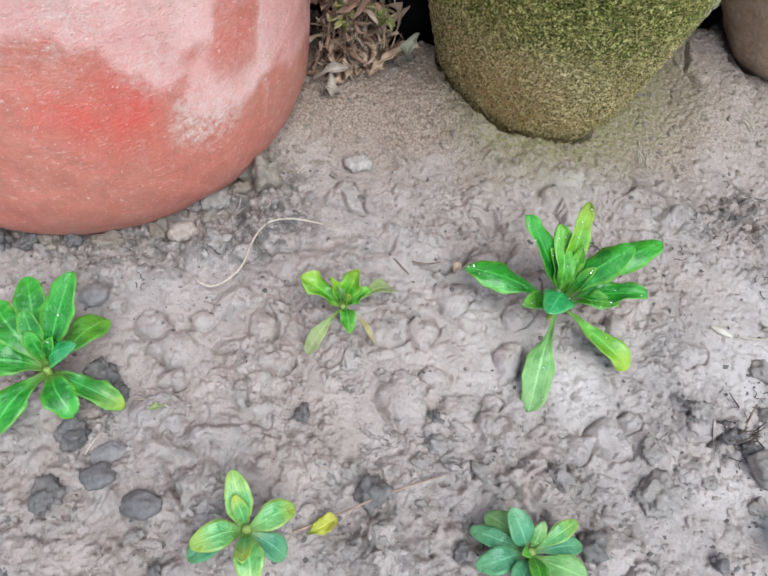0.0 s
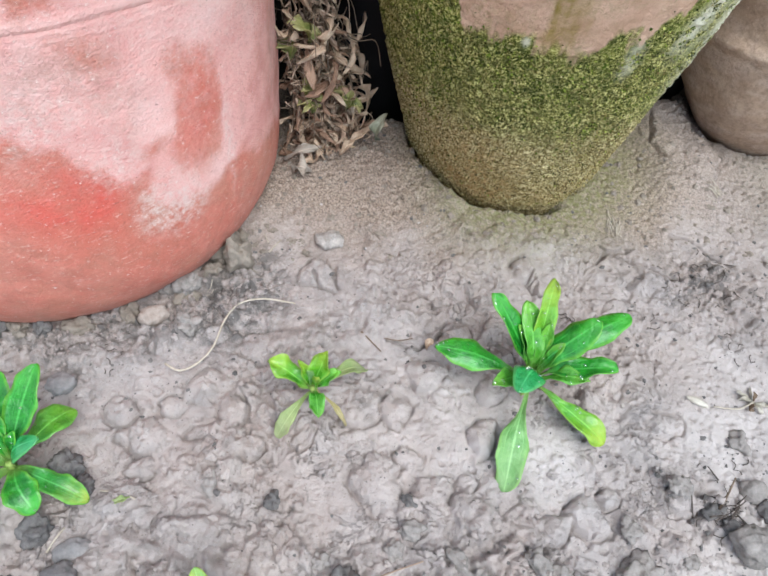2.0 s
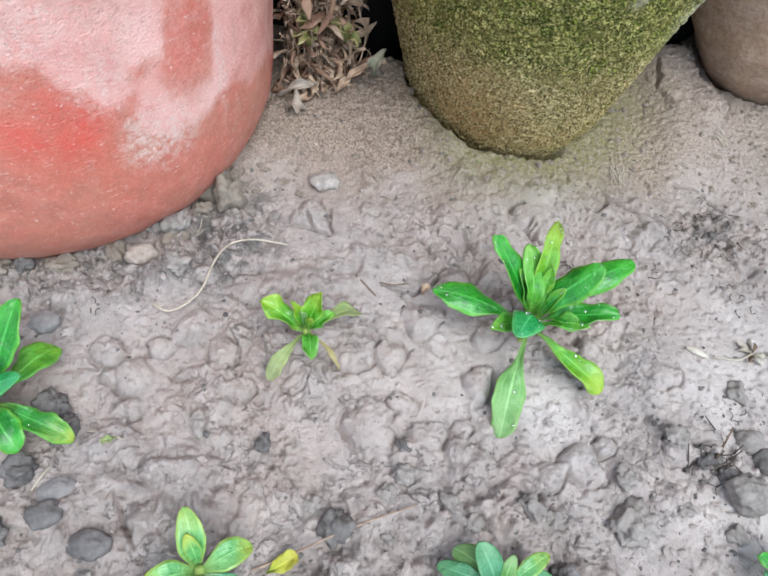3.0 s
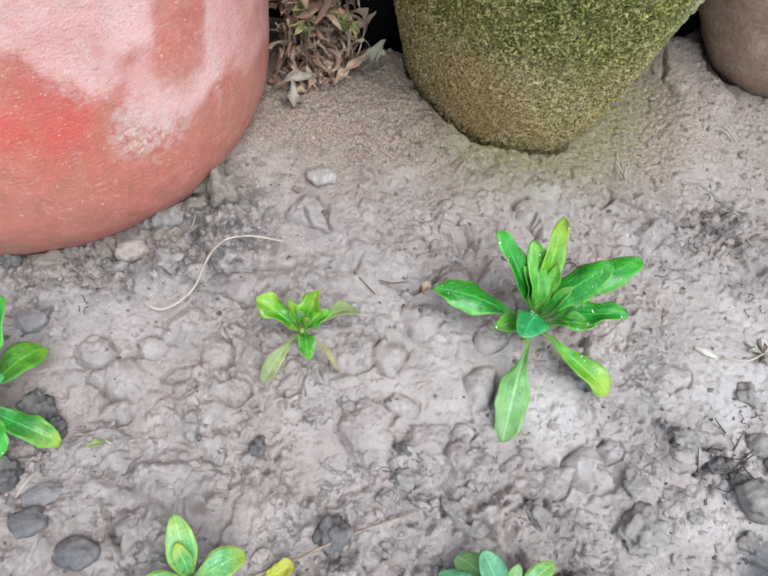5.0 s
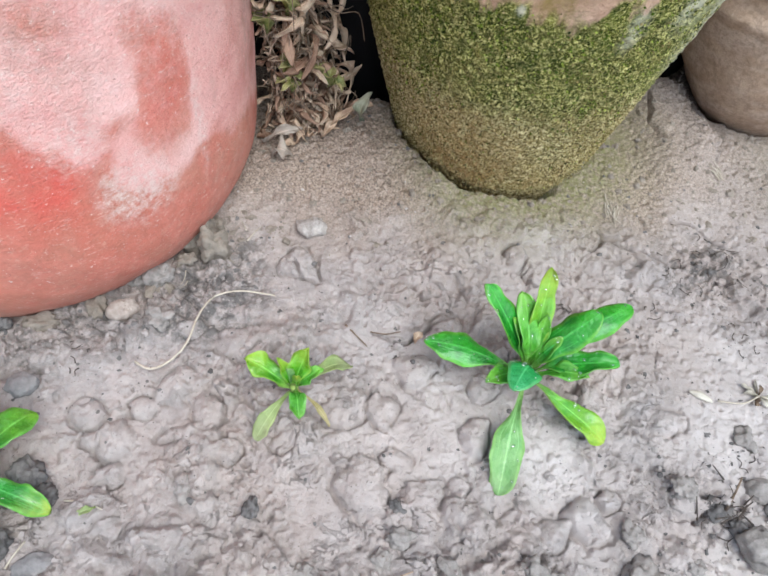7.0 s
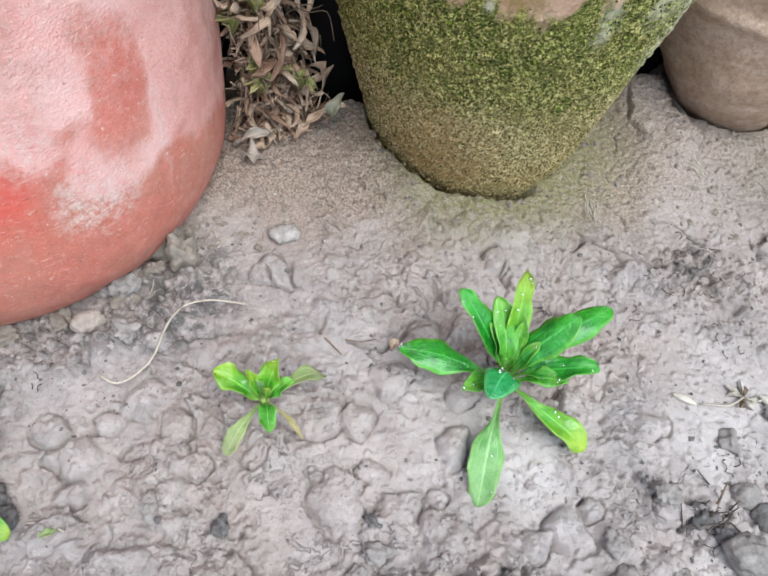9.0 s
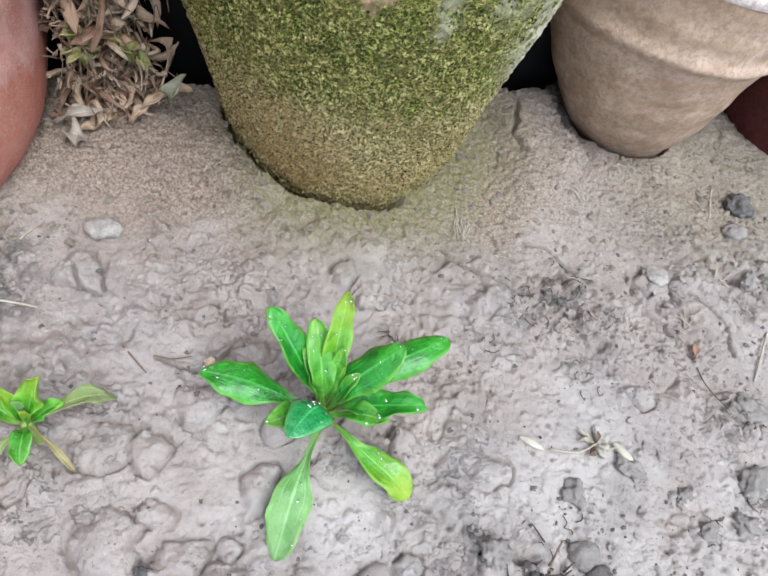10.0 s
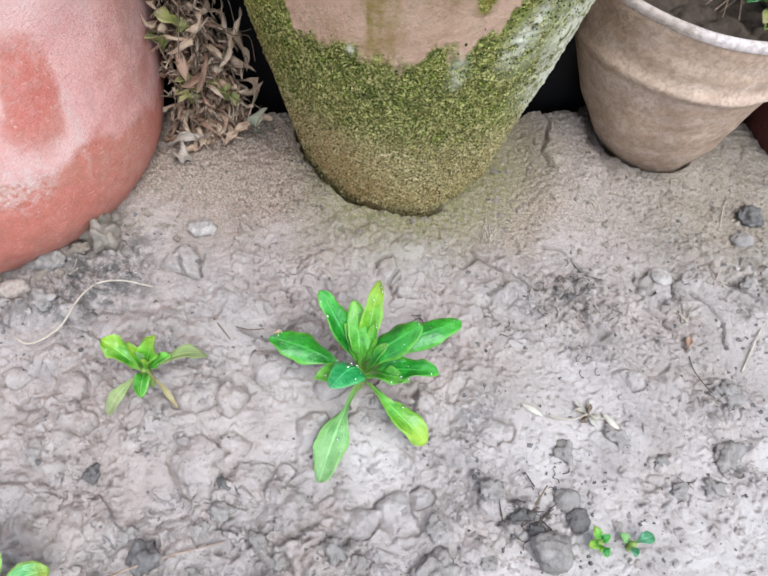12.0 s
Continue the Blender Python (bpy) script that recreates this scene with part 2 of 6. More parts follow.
def attribute(t, name):
    n = t.nodes.new("ShaderNodeAttribute")
    n.attribute_name = name
    return n.outputs["Fac"]


def relief(t, b, height, depth, after=None):
    n = t.nodes.new("ShaderNodeBump")
    n.inputs["Strength"].default_value, n.inputs["Distance"].default_value = 1.0, depth
    t.links.new(height, n.inputs["Height"])
    if after:
        t.links.new(after, n.inputs["Normal"])
    t.links.new(n.outputs[0], b.inputs["Normal"])
    return n.outputs[0]


def paint(t, b, col):
    t.links.new(col, b.inputs["Base Color"])


def soil_material():
    m, t, b = material("garden_soil", 0.75, 0.28)
    pale = ramp(t, grain(t, 22, 5), (0.3, (0.44, 0.358, 0.330)), (0.7, (0.61, 0.525, 0.495)))
    moist = ramp(t, grain(t, 26, 6, 0.65), (0.3, (0.33, 0.262, 0.236)), (0.7, (0.53, 0.445, 0.41)))
    pale = mixed(t, attribute(t, "dry"), moist, pale)
    grey = ramp(t, grain(t, 60, 6, 0.7), (0.3, (0.315, 0.272, 0.260)), (0.75, (0.54, 0.468, 0.448)))
    col = mixed(t, ramp(t, grain(t, 9, 4), (0.38, 0.0), (0.62, 1.0)), pale, grey)
    fleck = ramp(t, grain(t, 420, 4, 0.7), (0.60, 0.0), (0.70, 1.0))
    col = mixed(t, maths(t, "MULTIPLY", fleck, 0.6), col, (0.15, 0.12, 0.10))
    bits = maths(t, "MULTIPLY", ramp(t, grain(t, 210, 5, 0.7, None, 1.0), (0.62, 0.0), (0.68, 1.0)), ramp(t, grain(t, 26, 3), (0.45, 0.0), (0.65, 1.0)))
    col = mixed(t, maths(t, "MULTIPLY", bits, 0.8), col, (0.085, 0.07, 0.06))
    light = ramp(t, grain(t, 700, 2, 0.6), (0.66, 0.0), (0.72, 1.0))
    col = mixed(t, maths(t, "MULTIPLY", light, 0.4), col, (0.66, 0.60, 0.54))
    damp_shade = maths(t, "MULTIPLY", attribute(t, "damp_shade"), ramp(t, grain(t, 85, 6, 0.75), (0.43, 0.0), (0.57, 1.0)))
    col = mixed(t, maths(t, "MULTIPLY", damp_shade, 0.88), col, (0.105, 0.095, 0.09))
    sand = ramp(t, grain(t, 620, 4, 0.75), (0.36, (0.09, 0.064, 0.048)), (0.48, (0.29, 0.212, 0.162)), (0.64, (0.51, 0.405, 0.335)))
    col = mixed(t, maths(t, "MULTIPLY", attribute(t, "sandy"), 0.88), col, sand)
    silt = maths(t, "MULTIPLY", maths(t, "SUBTRACT", 1.0, attribute(t, "broken")), ramp(t, grain(t, 11, 3), (0.40, 0.0), (0.60, 1.0)))
    silt = maths(t, "MULTIPLY", silt, maths(t, "SUBTRACT", 1.0, attribute(t, "sandy")))
    silt = maths(t, "MULTIPLY", silt, maths(t, "ADD", 0.22, maths(t, "MULTIPLY", attribute(t, "dry"), 0.62)))
    col = mixed(t, silt, col, (0.615, 0.545, 0.522))
    algae = maths(t, "MULTIPLY", attribute(t, "algae"), ramp(t, grain(t, 240, 6, 0.8), (0.34, 0.0), (0.58, 1.0)))
    col = mixed(t, maths(t, "MULTIPLY", algae, 0.8), col, (0.20, 0.205, 0.065))
    paint(t, b, col)
    t.links.new(ramp(t, grain(t, 30, 4), (0.3, 0.42), (0.7, 0.8)), b.inputs["Roughness"])
    first = relief(t, b, grain(t, 380, 6, 0.7), 0.0018)
    second = relief(t, b, grain(t, 1000, 3, 0.75), 0.0006, first)
    lines = ramp(t, maths(t, "ABSOLUTE", t_sub(t, grain(t, 62, 5, 0.6, None, 0.5), 0.5)), (0.0, 0.0), (0.022, 1.0))
    fade = maths(t, "MULTIPLY", maths(t, "SUBTRACT", 1.0, lines), maths(t, "MULTIPLY", attribute(t, "broken"), ramp(t, grain(t, 34, 3), (0.48, 0.0), (0.62, 1.0))))
    relief(t, b, maths(t, "SUBTRACT", 1.0, fade), 0.0016, second)
    return m


def clod_material(name, dark, light, depth=0.0012, scale=450):
    m, t, b = material(name, 0.78, 0.25)
    tone = t.nodes.new("ShaderNodeObjectInfo").outputs["Random"]
    col = ramp(t, grain(t, 130, 6, 0.7), (0.3, dark), (0.72, light))
    col = mixed(t, maths(t, "MULTIPLY", tone, 0.35), col, light)
    paint(t, b, col)
    relief(t, b, grain(t, scale, 5, 0.7), depth)
    return m


def red_clay_material():
    m, t, b = material("limed_red_terracotta", 0.72, 0.3)
    base = ramp(t, grain(t, 14, 5), (0.32, (0.53, 0.145, 0.102)), (0.55, (0.60, 0.197, 0.148)), (0.75, (0.64, 0.265, 0.205)))
    scratch = ramp(t, grain(t, 260, 5, 0.75), (0.55, 0.0), (0.72, 1.0))
    base = mixed(t, maths(t, "MULTIPLY", scratch, 0.65), base, (0.70, 0.40, 0.32))
    mottle = ramp(t, grain(t, 85, 6, 0.75), (0.42, 0.0), (0.64, 0.5))
    base = mixed(t, mottle, base, (0.36, 0.13, 0.09))
    brown = ramp(t, grain(t, 24, 6, 0.65), (0.48, 0.0), (0.68, 0.42))
    base = mixed(t, brown, base, (0.46, 0.225, 0.15))
    hot = maths(t, "MULTIPLY", attribute(t, "bright"), ramp(t, grain(t, 60, 5), (0.3, 0.2), (0.65, 1.0)))
    base = mixed(t, maths(t, "MULTIPLY", hot, 0.8), base, (0.66, 0.085, 0.065))
    ground_in = maths(t, "MULTIPLY", attribute(t, "dusty"), ramp(t, grain(t, 90, 5), (0.35, 0.1), (0.7, 1.0)))
    base = mixed(t, maths(t, "MULTIPLY", ground_in, 0.6), base, (0.60, 0.36, 0.29))
    lime = ramp(t, grain(t, 28, 6, 0.6), (0.25, (0.67, 0.30, 0.275)), (0.5, (0.82, 0.44, 0.405)), (0.75, (0.90, 0.60, 0.565)))
    fac = maths(t, "ADD", attribute(t, "lime"), maths(t, "MULTIPLY", t_sub(t, grain(t, 120, 7, 0.75), 0.5), 1.3))
    col = mixed(t, ramp(t, fac, (0.12, 0.0), (0.88, 0.92)), base, lime)
    crust = maths(t, "MULTIPLY", attribute(t, "crust"), ramp(t, grain(t, 200, 6, 0.75), (0.40, 0.0), (0.60, 1.0)))
    col = mixed(t, maths(t, "MULTIPLY", crust, 0.9), col, (0.78, 0.67, 0.62))
    smudge_dent = maths(t, "MULTIPLY", attribute(t, "smudge_dent"), ramp(t, grain(t, 110, 6, 0.75), (0.38, 0.0), (0.62, 1.0)))
    col = mixed(t, maths(t, "MULTIPLY", smudge_dent, 0.6), col, (0.42, 0.24, 0.19))
    wide = ramp(t, grain(t, 9, 5, 0.6), (0.35, 0.0), (0.65, 0.35))
    col = mixed(t, maths(t, "MULTIPLY", wide, attribute(t, "lime")), col, (0.60, 0.27, 0.25))
    dots = ramp(t, grain(t, 400, 4, 0.75), (0.63, 0.0), (0.69, 1.0))
    col = mixed(t, maths(t, "MULTIPLY", dots, 0.75), col, (0.82, 0.68, 0.63))
    pits = ramp(t, grain(t, 330, 4, 0.75), (0.30, 1.0), (0.37, 0.0))
    col = mixed(t, maths(t, "MULTIPLY", pits, 0.6), col, (0.26, 0.10, 0.08))
    stretch = t.nodes.new("ShaderNodeMapping")
    stretch.inputs["Scale"].default_value = (1, 1, 3.2)
    t.links.new(coords(t), stretch.inputs["Vector"])
    streak = grain(t, 130, 5, 0.7, stretch.outputs[0])
    col = mixed(t, ramp(t, streak, (0.60, 0.0), (0.72, 0.55)), col, (0.80, 0.60, 0.54))
    col = mixed(t, ramp(t, streak, (0.28, 0.4), (0.40, 0.0)), col, (0.34, 0.14, 0.10))
    # two slanting lines left by the potter's wheel
    axes = t.nodes.new("ShaderNodeSeparateXYZ")
    t.links.new(coords(t), axes.inputs[0])
    height = maths(t, "ADD", maths(t, "ADD", axes.outputs[2], maths(t, "MULTIPLY", axes.outputs[0], 0.09)), maths(t, "MULTIPLY", grain(t, 16, 2), 0.004))
    groove = ramp(t, maths(t, "MULTIPLY", height, 2.0), (0.4525, 0.0), (0.4545, 0.25), (0.4560, 0.0), (0.4592, 0.0), (0.4618, 1.0), (0.4640, 0.0))
    ridge = ramp(t, maths(t, "MULTIPLY", height, 2.0), (0.4480, 0.0), (0.4515, 0.7), (0.4530, 0.0), (0.4638, 0.0), (0.4665, 1.0), (0.4715, 0.0))
    worn = ramp(t, grain(t, 45, 5, 0.7), (0.36, 0.2), (0.58, 1.0))
    col = mixed(t, maths(t, "MULTIPLY", maths(t, "MULTIPLY", groove, worn), 0.75), col, (0.50, 0.19, 0.15))
    col = mixed(t, maths(t, "MULTIPLY", maths(t, "MULTIPLY", ridge, worn), 0.5), col, (0.88, 0.66, 0.61))
    paint(t, b, col)
    t.links.new(ramp(t, grain(t, 40, 4), (0.3, 0.55), (0.7, 0.82)), b.inputs["Roughness"])
    turned_line = relief(t, b, maths(t, "SUBTRACT", maths(t, "ADD", maths(t, "MULTIPLY", ridge, 0.5), 0.5), maths(t, "MULTIPLY", groove, 0.5)), 0.0012)
    first = relief(t, b, grain(t, 55, 4, 0.55), 0.0010, turned_line)
    second = relief(t, b, grain(t, 210, 5, 0.7), 0.0005, first)
    third = relief(t, b, streak, 0.0004, second)
    relief(t, b, grain(t, 600, 4, 0.75), 0.0010, third)
    return m


def moss_material():
    m, t, b = material("mossy_clay", 0.9, 0.15)
    clay = ramp(t, grain(t, 45, 6, 0.65), (0.3, (0.56, 0.335, 0.225)), (0.7, (0.79, 0.535, 0.40)))
    speck = grain(t, 560, 4, 0.8)
    green = ramp(t, speck, (0.42, (0.016, 0.026, 0.006)), (0.50, (0.225, 0.225, 0.042)), (0.59, (0.76, 0.69, 0.29)))
    olive = ramp(t, speck, (0.41, (0.065, 0.048, 0.018)), (0.49, (0.44, 0.335, 0.135)), (0.58, (0.84, 0.72, 0.42)))
    fac = maths(t, "ADD", attribute(t, "green"), maths(t, "MULTIPLY", maths(t, "SUBTRACT", grain(t, 70, 5, 0.7), 0.5), 1.1))
    moss = mixed(t, ramp(t, fac, (0.25, 0.0), (0.75, 1.0)), olive, green)
    clump = maths(t, "MULTIPLY", ramp(t, grain(t, 120, 6, 0.75), (0.46, 0.0), (0.60, 0.78)), attribute(t, "green"))
    moss = mixed(t, clump, moss, (0.035, 0.055, 0.010))
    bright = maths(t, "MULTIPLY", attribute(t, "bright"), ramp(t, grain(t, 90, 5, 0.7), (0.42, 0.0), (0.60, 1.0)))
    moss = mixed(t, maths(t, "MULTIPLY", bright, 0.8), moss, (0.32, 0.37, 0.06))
    rust = maths(t, "MULTIPLY", attribute(t, "rusty"), ramp(t, grain(t, 140, 6, 0.75), (0.35, 0.1), (0.62, 1.0)))
    moss = mixed(t, maths(t, "MULTIPLY", rust, 0.85), moss, (0.47, 0.265, 0.105))
    bare = maths(t, "ADD", attribute(t, "bare"), maths(t, "MULTIPLY", maths(t, "SUBTRACT", grain(t, 170, 6, 0.75), 0.5), 1.0))
    col = mixed(t, ramp(t, bare, (0.36, 0.0), (0.66, 1.0)), moss, clay)
    film = maths(t, "MULTIPLY", ramp(t, grain(t, 38, 6, 0.7), (0.42, 0.0), (0.68, 0.6)), ramp(t, grain(t, 420, 4, 0.75), (0.42, 0.2), (0.58, 1.0)))
    col = mixed(t, film, col, (0.30, 0.24, 0.09))
    stain = maths(t, "MULTIPLY", attribute(t, "stain"), ramp(t, grain(t, 120, 5), (0.3, 0.3), (0.6, 1.0)))
    col = mixed(t, maths(t, "MULTIPLY", stain, 0.9), col, (0.29, 0.215, 0.03))
    lime = maths(t, "MULTIPLY", attribute(t, "lime"), ramp(t, grain(t, 90, 6, 0.75), (0.40, 0.0), (0.52, 1.0)))
    col = mixed(t, maths(t, "MULTIPLY", lime, 0.9), col, (0.78, 0.735, 0.59))
    paint(t, b, col)
    first = relief(t, b, grain(t, 260, 5, 0.75), 0.0022)
    relief(t, b, speck, 0.0016, first)
    return m


def plain_clay_material(name, dark, light, pale):
    m, t, b = material(name, 0.85, 0.2)
    col = ramp(t, grain(t, 30, 6, 0.65), (0.3, dark), (0.7, light))
    worn = maths(t, "MULTIPLY", attribute(t, "pale"), ramp(t, grain(t, 90, 5, 0.7), (0.25, 0.3), (0.6, 1.0)))
    col = mixed(t, worn, col, pale)
    mark = ramp(t, grain(t, 210, 6, 0.8), (0.44, 0.0), (0.62, 0.55))
    col = mixed(t, mark, col, tuple(0.62 * c for c in dark))
    chalk = ramp(t, grain(t, 540, 4, 0.75), (0.62, 0.0), (0.70, 0.6))
    col = mixed(t, chalk, col, pale)
    pit = ramp(t, grain(t, 330, 3, 0.7), (0.64, 0.0), (0.72, 1.0))
    col = mixed(t, maths(t, "MULTIPLY", pit, 0.5), col, (0.16, 0.10, 0.07))
    paint(t, b, col)
    first = relief(t, b, grain(t, 120, 6, 0.7), 0.0016)
    relief(t, b, grain(t, 600, 4, 0.75), 0.0010, first)
    return m


def leaf_material(name, deep, light, tip, edge, tip_from=0.72, rough=0.36, gloss=0.55, stem=(0.30, 0.42, 0.10)):
    m, t, b = material(name, rough, gloss)
    along, across = attribute(t, "along"), attribute(t, "across")
    col = ramp(t, grain(t, 95, 4, 0.6), (0.35, deep), (0.68, light))
    rib = ramp(t, across, (0.0, 1.0), (0.10, 0.0))
    col = mixed(t, maths(t, "MULTIPLY", rib, 0.6), col, tuple(min(1, 1.5 * c + 0.10) for c in light))
    vein = t.nodes.new("ShaderNodeTexWave")
    vein.inputs["Scale"].default_value, vein.inputs["Distortion"].default_value = 0.7, 3.0
    joint = t.nodes.new("ShaderNodeCombineXYZ")
    t.links.new(maths(t, "MULTIPLY", maths(t, "SUBTRACT", maths(t, "MULTIPLY", along, 1.0), maths(t, "MULTIPLY", across, 0.12)), 9.0), joint.inputs[0])
    t.links.new(joint.outputs[0], vein.inputs["Vector"])
    col = mixed(t, maths(t, "MULTIPLY", ramp(t, vein.outputs["Fac"], (0.60, 0.0), (1.0, 1.0)), 0.10), col, tuple(min(1, 1.2 * c + 0.02) for c in light))
    ends = maths(t, "MULTIPLY", ramp(t, along, (tip_from, 0.0), (1.0, 1.0)), ramp(t, grain(t, 90, 3), (0.3, 0.25), (0.65, 1.0)))
    col = mixed(t, ends, col, tip)
    rim = maths(t, "MULTIPLY", ramp(t, across, (0.72, 0.0), (1.0, 1.0)), 0.65)
    col = mixed(t, rim, col, edge)
    stalk = ramp(t, along, (0.05, 1.0), (0.34, 0.0))
    col = mixed(t, maths(t, "MULTIPLY", stalk, 0.7), col, stem)
    lines = t.nodes.new("ShaderNodeCombineXYZ")
    t.links.new(maths(t, "MULTIPLY", across, 5.0), lines.inputs[0])
    t.links.new(along, lines.inputs[1])
    t.links.new(t.nodes.new("ShaderNodeObjectInfo").outputs["Random"], lines.inputs[2])
    col = mixed(t, ramp(t, grain(t, 2.4, 3, 0.6, lines.outputs[0]), (0.54, 0.0), (0.70, 0.5)), col, tuple(min(1, 1.3 * c + 0.05) for c in light))
    paint(t, b, col)
    t.links.new(ramp(t, grain(t, 55, 3), (0.35, rough * 0.55), (0.65, rough * 1.35)), b.inputs["Roughness"])
    b.inputs["Coat Weight"].default_value, b.inputs["Coat Roughness"].default_value = 0.85 * gloss, 0.10
    plane = t.nodes.new("ShaderNodeCombineXYZ")
    t.links.new(maths(t, "MULTIPLY", across, 4.2), plane.inputs[0])
    t.links.new(maths(t, "MULTIPLY", along, 1.6), plane.inputs[1])
    t.links.new(t.nodes.new("ShaderNodeObjectInfo").outputs["Random"], plane.inputs[2])
    rib_lines = grain(t, 2.0, 3, 0.55, plane.outputs[0])
    first = relief(t, b, grain(t, 130, 4, 0.55), 0.0030)
    relief(t, b, rib_lines, 0.0005, first)
    glow = t.nodes.new("ShaderNodeBsdfTranslucent")
    t.links.new(col, glow.inputs["Color"])
    blend = t.nodes.new("ShaderNodeMixShader")
    blend.inputs[0].default_value = 0.28
    out = t.nodes["Material Output"]
    t.links.new(b.outputs[0], blend.inputs[1])
    t.links.new(glow.outputs[0], blend.inputs[2])
    t.links.new(blend.outputs[0], out.inputs["Surface"])
    return m


def fibre_material(name, dark, light, rough=0.8):
    m, t, b = material(name, rough, 0.2)
    paint(t, b, ramp(t, grain(t, 160, 4), (0.3, dark), (0.7, light)))
    relief(t, b, grain(t, 600, 3), 0.0004)
    return m


def water_material():
    m, t, b = material("water", 0.04, 0.5)
    clear, gloss, blend = t.nodes.new("ShaderNodeBsdfTransparent"), t.nodes.new("ShaderNodeBsdfGlossy"), t.nodes.new("ShaderNodeMixShader")
    gloss.inputs["Roughness"].default_value = 0.05
    blend.inputs[0].default_value = 0.22
    t.links.new(clear.outputs[0], blend.inputs[1])
    t.links.new(gloss.outputs[0], blend.inputs[2])
    t.links.new(blend.outputs[0], t.nodes["Material Output"].inputs["Surface"])
    return m


SOIL = soil_material()
CLOD_DARK = clod_material("damp_dark_soil", (0.055, 0.051, 0.052), (0.25, 0.225, 0.215), 0.0020, 330)
POT_SOIL = clod_material("dark_potting_soil", (0.022, 0.016, 0.012), (0.105, 0.075, 0.056), 0.002)
CLOD_SAND = clod_material("sandy_soil_lump", (0.15, 0.122, 0.098), (0.38, 0.318, 0.268), 0.0022, 330)
CLOD_MID = clod_material("drying_grey_soil", (0.17, 0.15, 0.14), (0.42, 0.37, 0.345), 0.0020, 330)
STONE_PALE = clod_material("pale_stone", (0.20, 0.168, 0.152), (0.64, 0.57, 0.535), 0.0024, 420)
STONE_PINK = clod_material("pinkish_stone", (0.27, 0.21, 0.18), (0.50, 0.42, 0.375), 0.0014)
STONE_GREY = clod_material("smooth_grey_pebble", (0.065, 0.06, 0.062), (0.20, 0.182, 0.18), 0.0008)
STONE_MID = clod_material("grey_pebble", (0.13, 0.122, 0.125), (0.33, 0.305, 0.30), 0.0010)
STONE_GREY.node_tree.nodes["Principled BSDF"].inputs["Roughness"].default_value = 0.42
RED_CLAY, MOSSY = red_clay_material(), moss_material()
BUFF_CLAY = plain_clay_material("buff_clay", (0.36, 0.235, 0.165), (0.58, 0.415, 0.305), (0.72, 0.56, 0.475))
RIM_CLAY = plain_clay_material("chalky_rim_clay", (0.31, 0.22, 0.165), (0.45, 0.335, 0.26), (0.46, 0.355, 0.285))
LIP_CLAY = plain_clay_material("chalky_pot_lip", (0.36, 0.27, 0.215), (0.54, 0.43, 0.38), (0.78, 0.67, 0.66))
# The end pot's shade under the ridged pot is put into this red.
SHADED_RED = plain_clay_material("shaded_red_clay", (0.06, 0.014, 0.012), (0.115, 0.027, 0.022), (0.15, 0.05, 0.042))
GREEN = leaf_material("glossy_green_leaf", (0.010, 0.150, 0.012), (0.048, 0.39, 0.026), (0.10, 0.50, 0.045), (0.24, 0.56, 0.06))
GREEN_YELLOW = leaf_material("yellowing_green_leaf", (0.070, 0.32, 0.018), (0.18, 0.51, 0.03), (0.48, 0.58, 0.05), (0.40, 0.58, 0.08), 0.5)
MID_GREEN = leaf_material("light_green_leaf", (0.05, 0.26, 0.022), (0.14, 0.46, 0.04), (0.25, 0.55, 0.05), (0.25, 0.58, 0.10))
PALE_GREEN = leaf_material("pale_dusty_leaf", (0.15, 0.36, 0.10), (0.27, 0.50, 0.17), (0.36, 0.53, 0.25), (0.34, 0.58, 0.16), 0.5, 0.6, 0.25)
BLUE_GREEN = leaf_material("bluish_green_leaf", (0.055, 0.23, 0.11), (0.13, 0.37, 0.19), (0.18, 0.42, 0.18), (0.16, 0.40, 0.16), 0.6, 0.4, 0.4)
DRY_LEAF = leaf_material("withered_leaf", (0.40, 0.25, 0.17), (0.74, 0.545, 0.39), (0.82, 0.66, 0.51), (0.58, 0.39, 0.27), 0.4, 0.8, 0.15, stem=(0.33, 0.215, 0.16))
OLD_GREEN = leaf_material("dull_succulent_leaf", (0.13, 0.16, 0.035), (0.32, 0.33, 0.09), (0.56, 0.47, 0.24), (0.50, 0.40, 0.20), 0.5, 0.5, 0.3, stem=(0.14, 0.16, 0.06))
DRY_BROWN = leaf_material("dark_withered_leaf", (0.18, 0.095, 0.06), (0.47, 0.285, 0.195), (0.56, 0.37, 0.27), (0.33, 0.19, 0.125), 0.4, 0.8, 0.15, stem=(0.13, 0.07, 0.05))
YELLOW_DRY = leaf_material("dry_yellow_leaf", (0.38, 0.31, 0.13), (0.55, 0.47, 0.23), (0.62, 0.52, 0.32), (0.55, 0.47, 0.23), 0.4, 0.7, 0.2, stem=(0.38, 0.31, 0.13))
WEED_GREEN = leaf_material("shaded_weed_leaf", (0.012, 0.075, 0.016), (0.04, 0.18, 0.04), (0.08, 0.25, 0.05), (0.08, 0.24, 0.05))
GREEN_TIPPED = leaf_material("green_leaf_with_yellow_tip", (0.020, 0.19, 0.020), (0.06, 0.38, 0.045), (0.48, 0.56, 0.06), (0.22, 0.56, 0.08), 0.62)
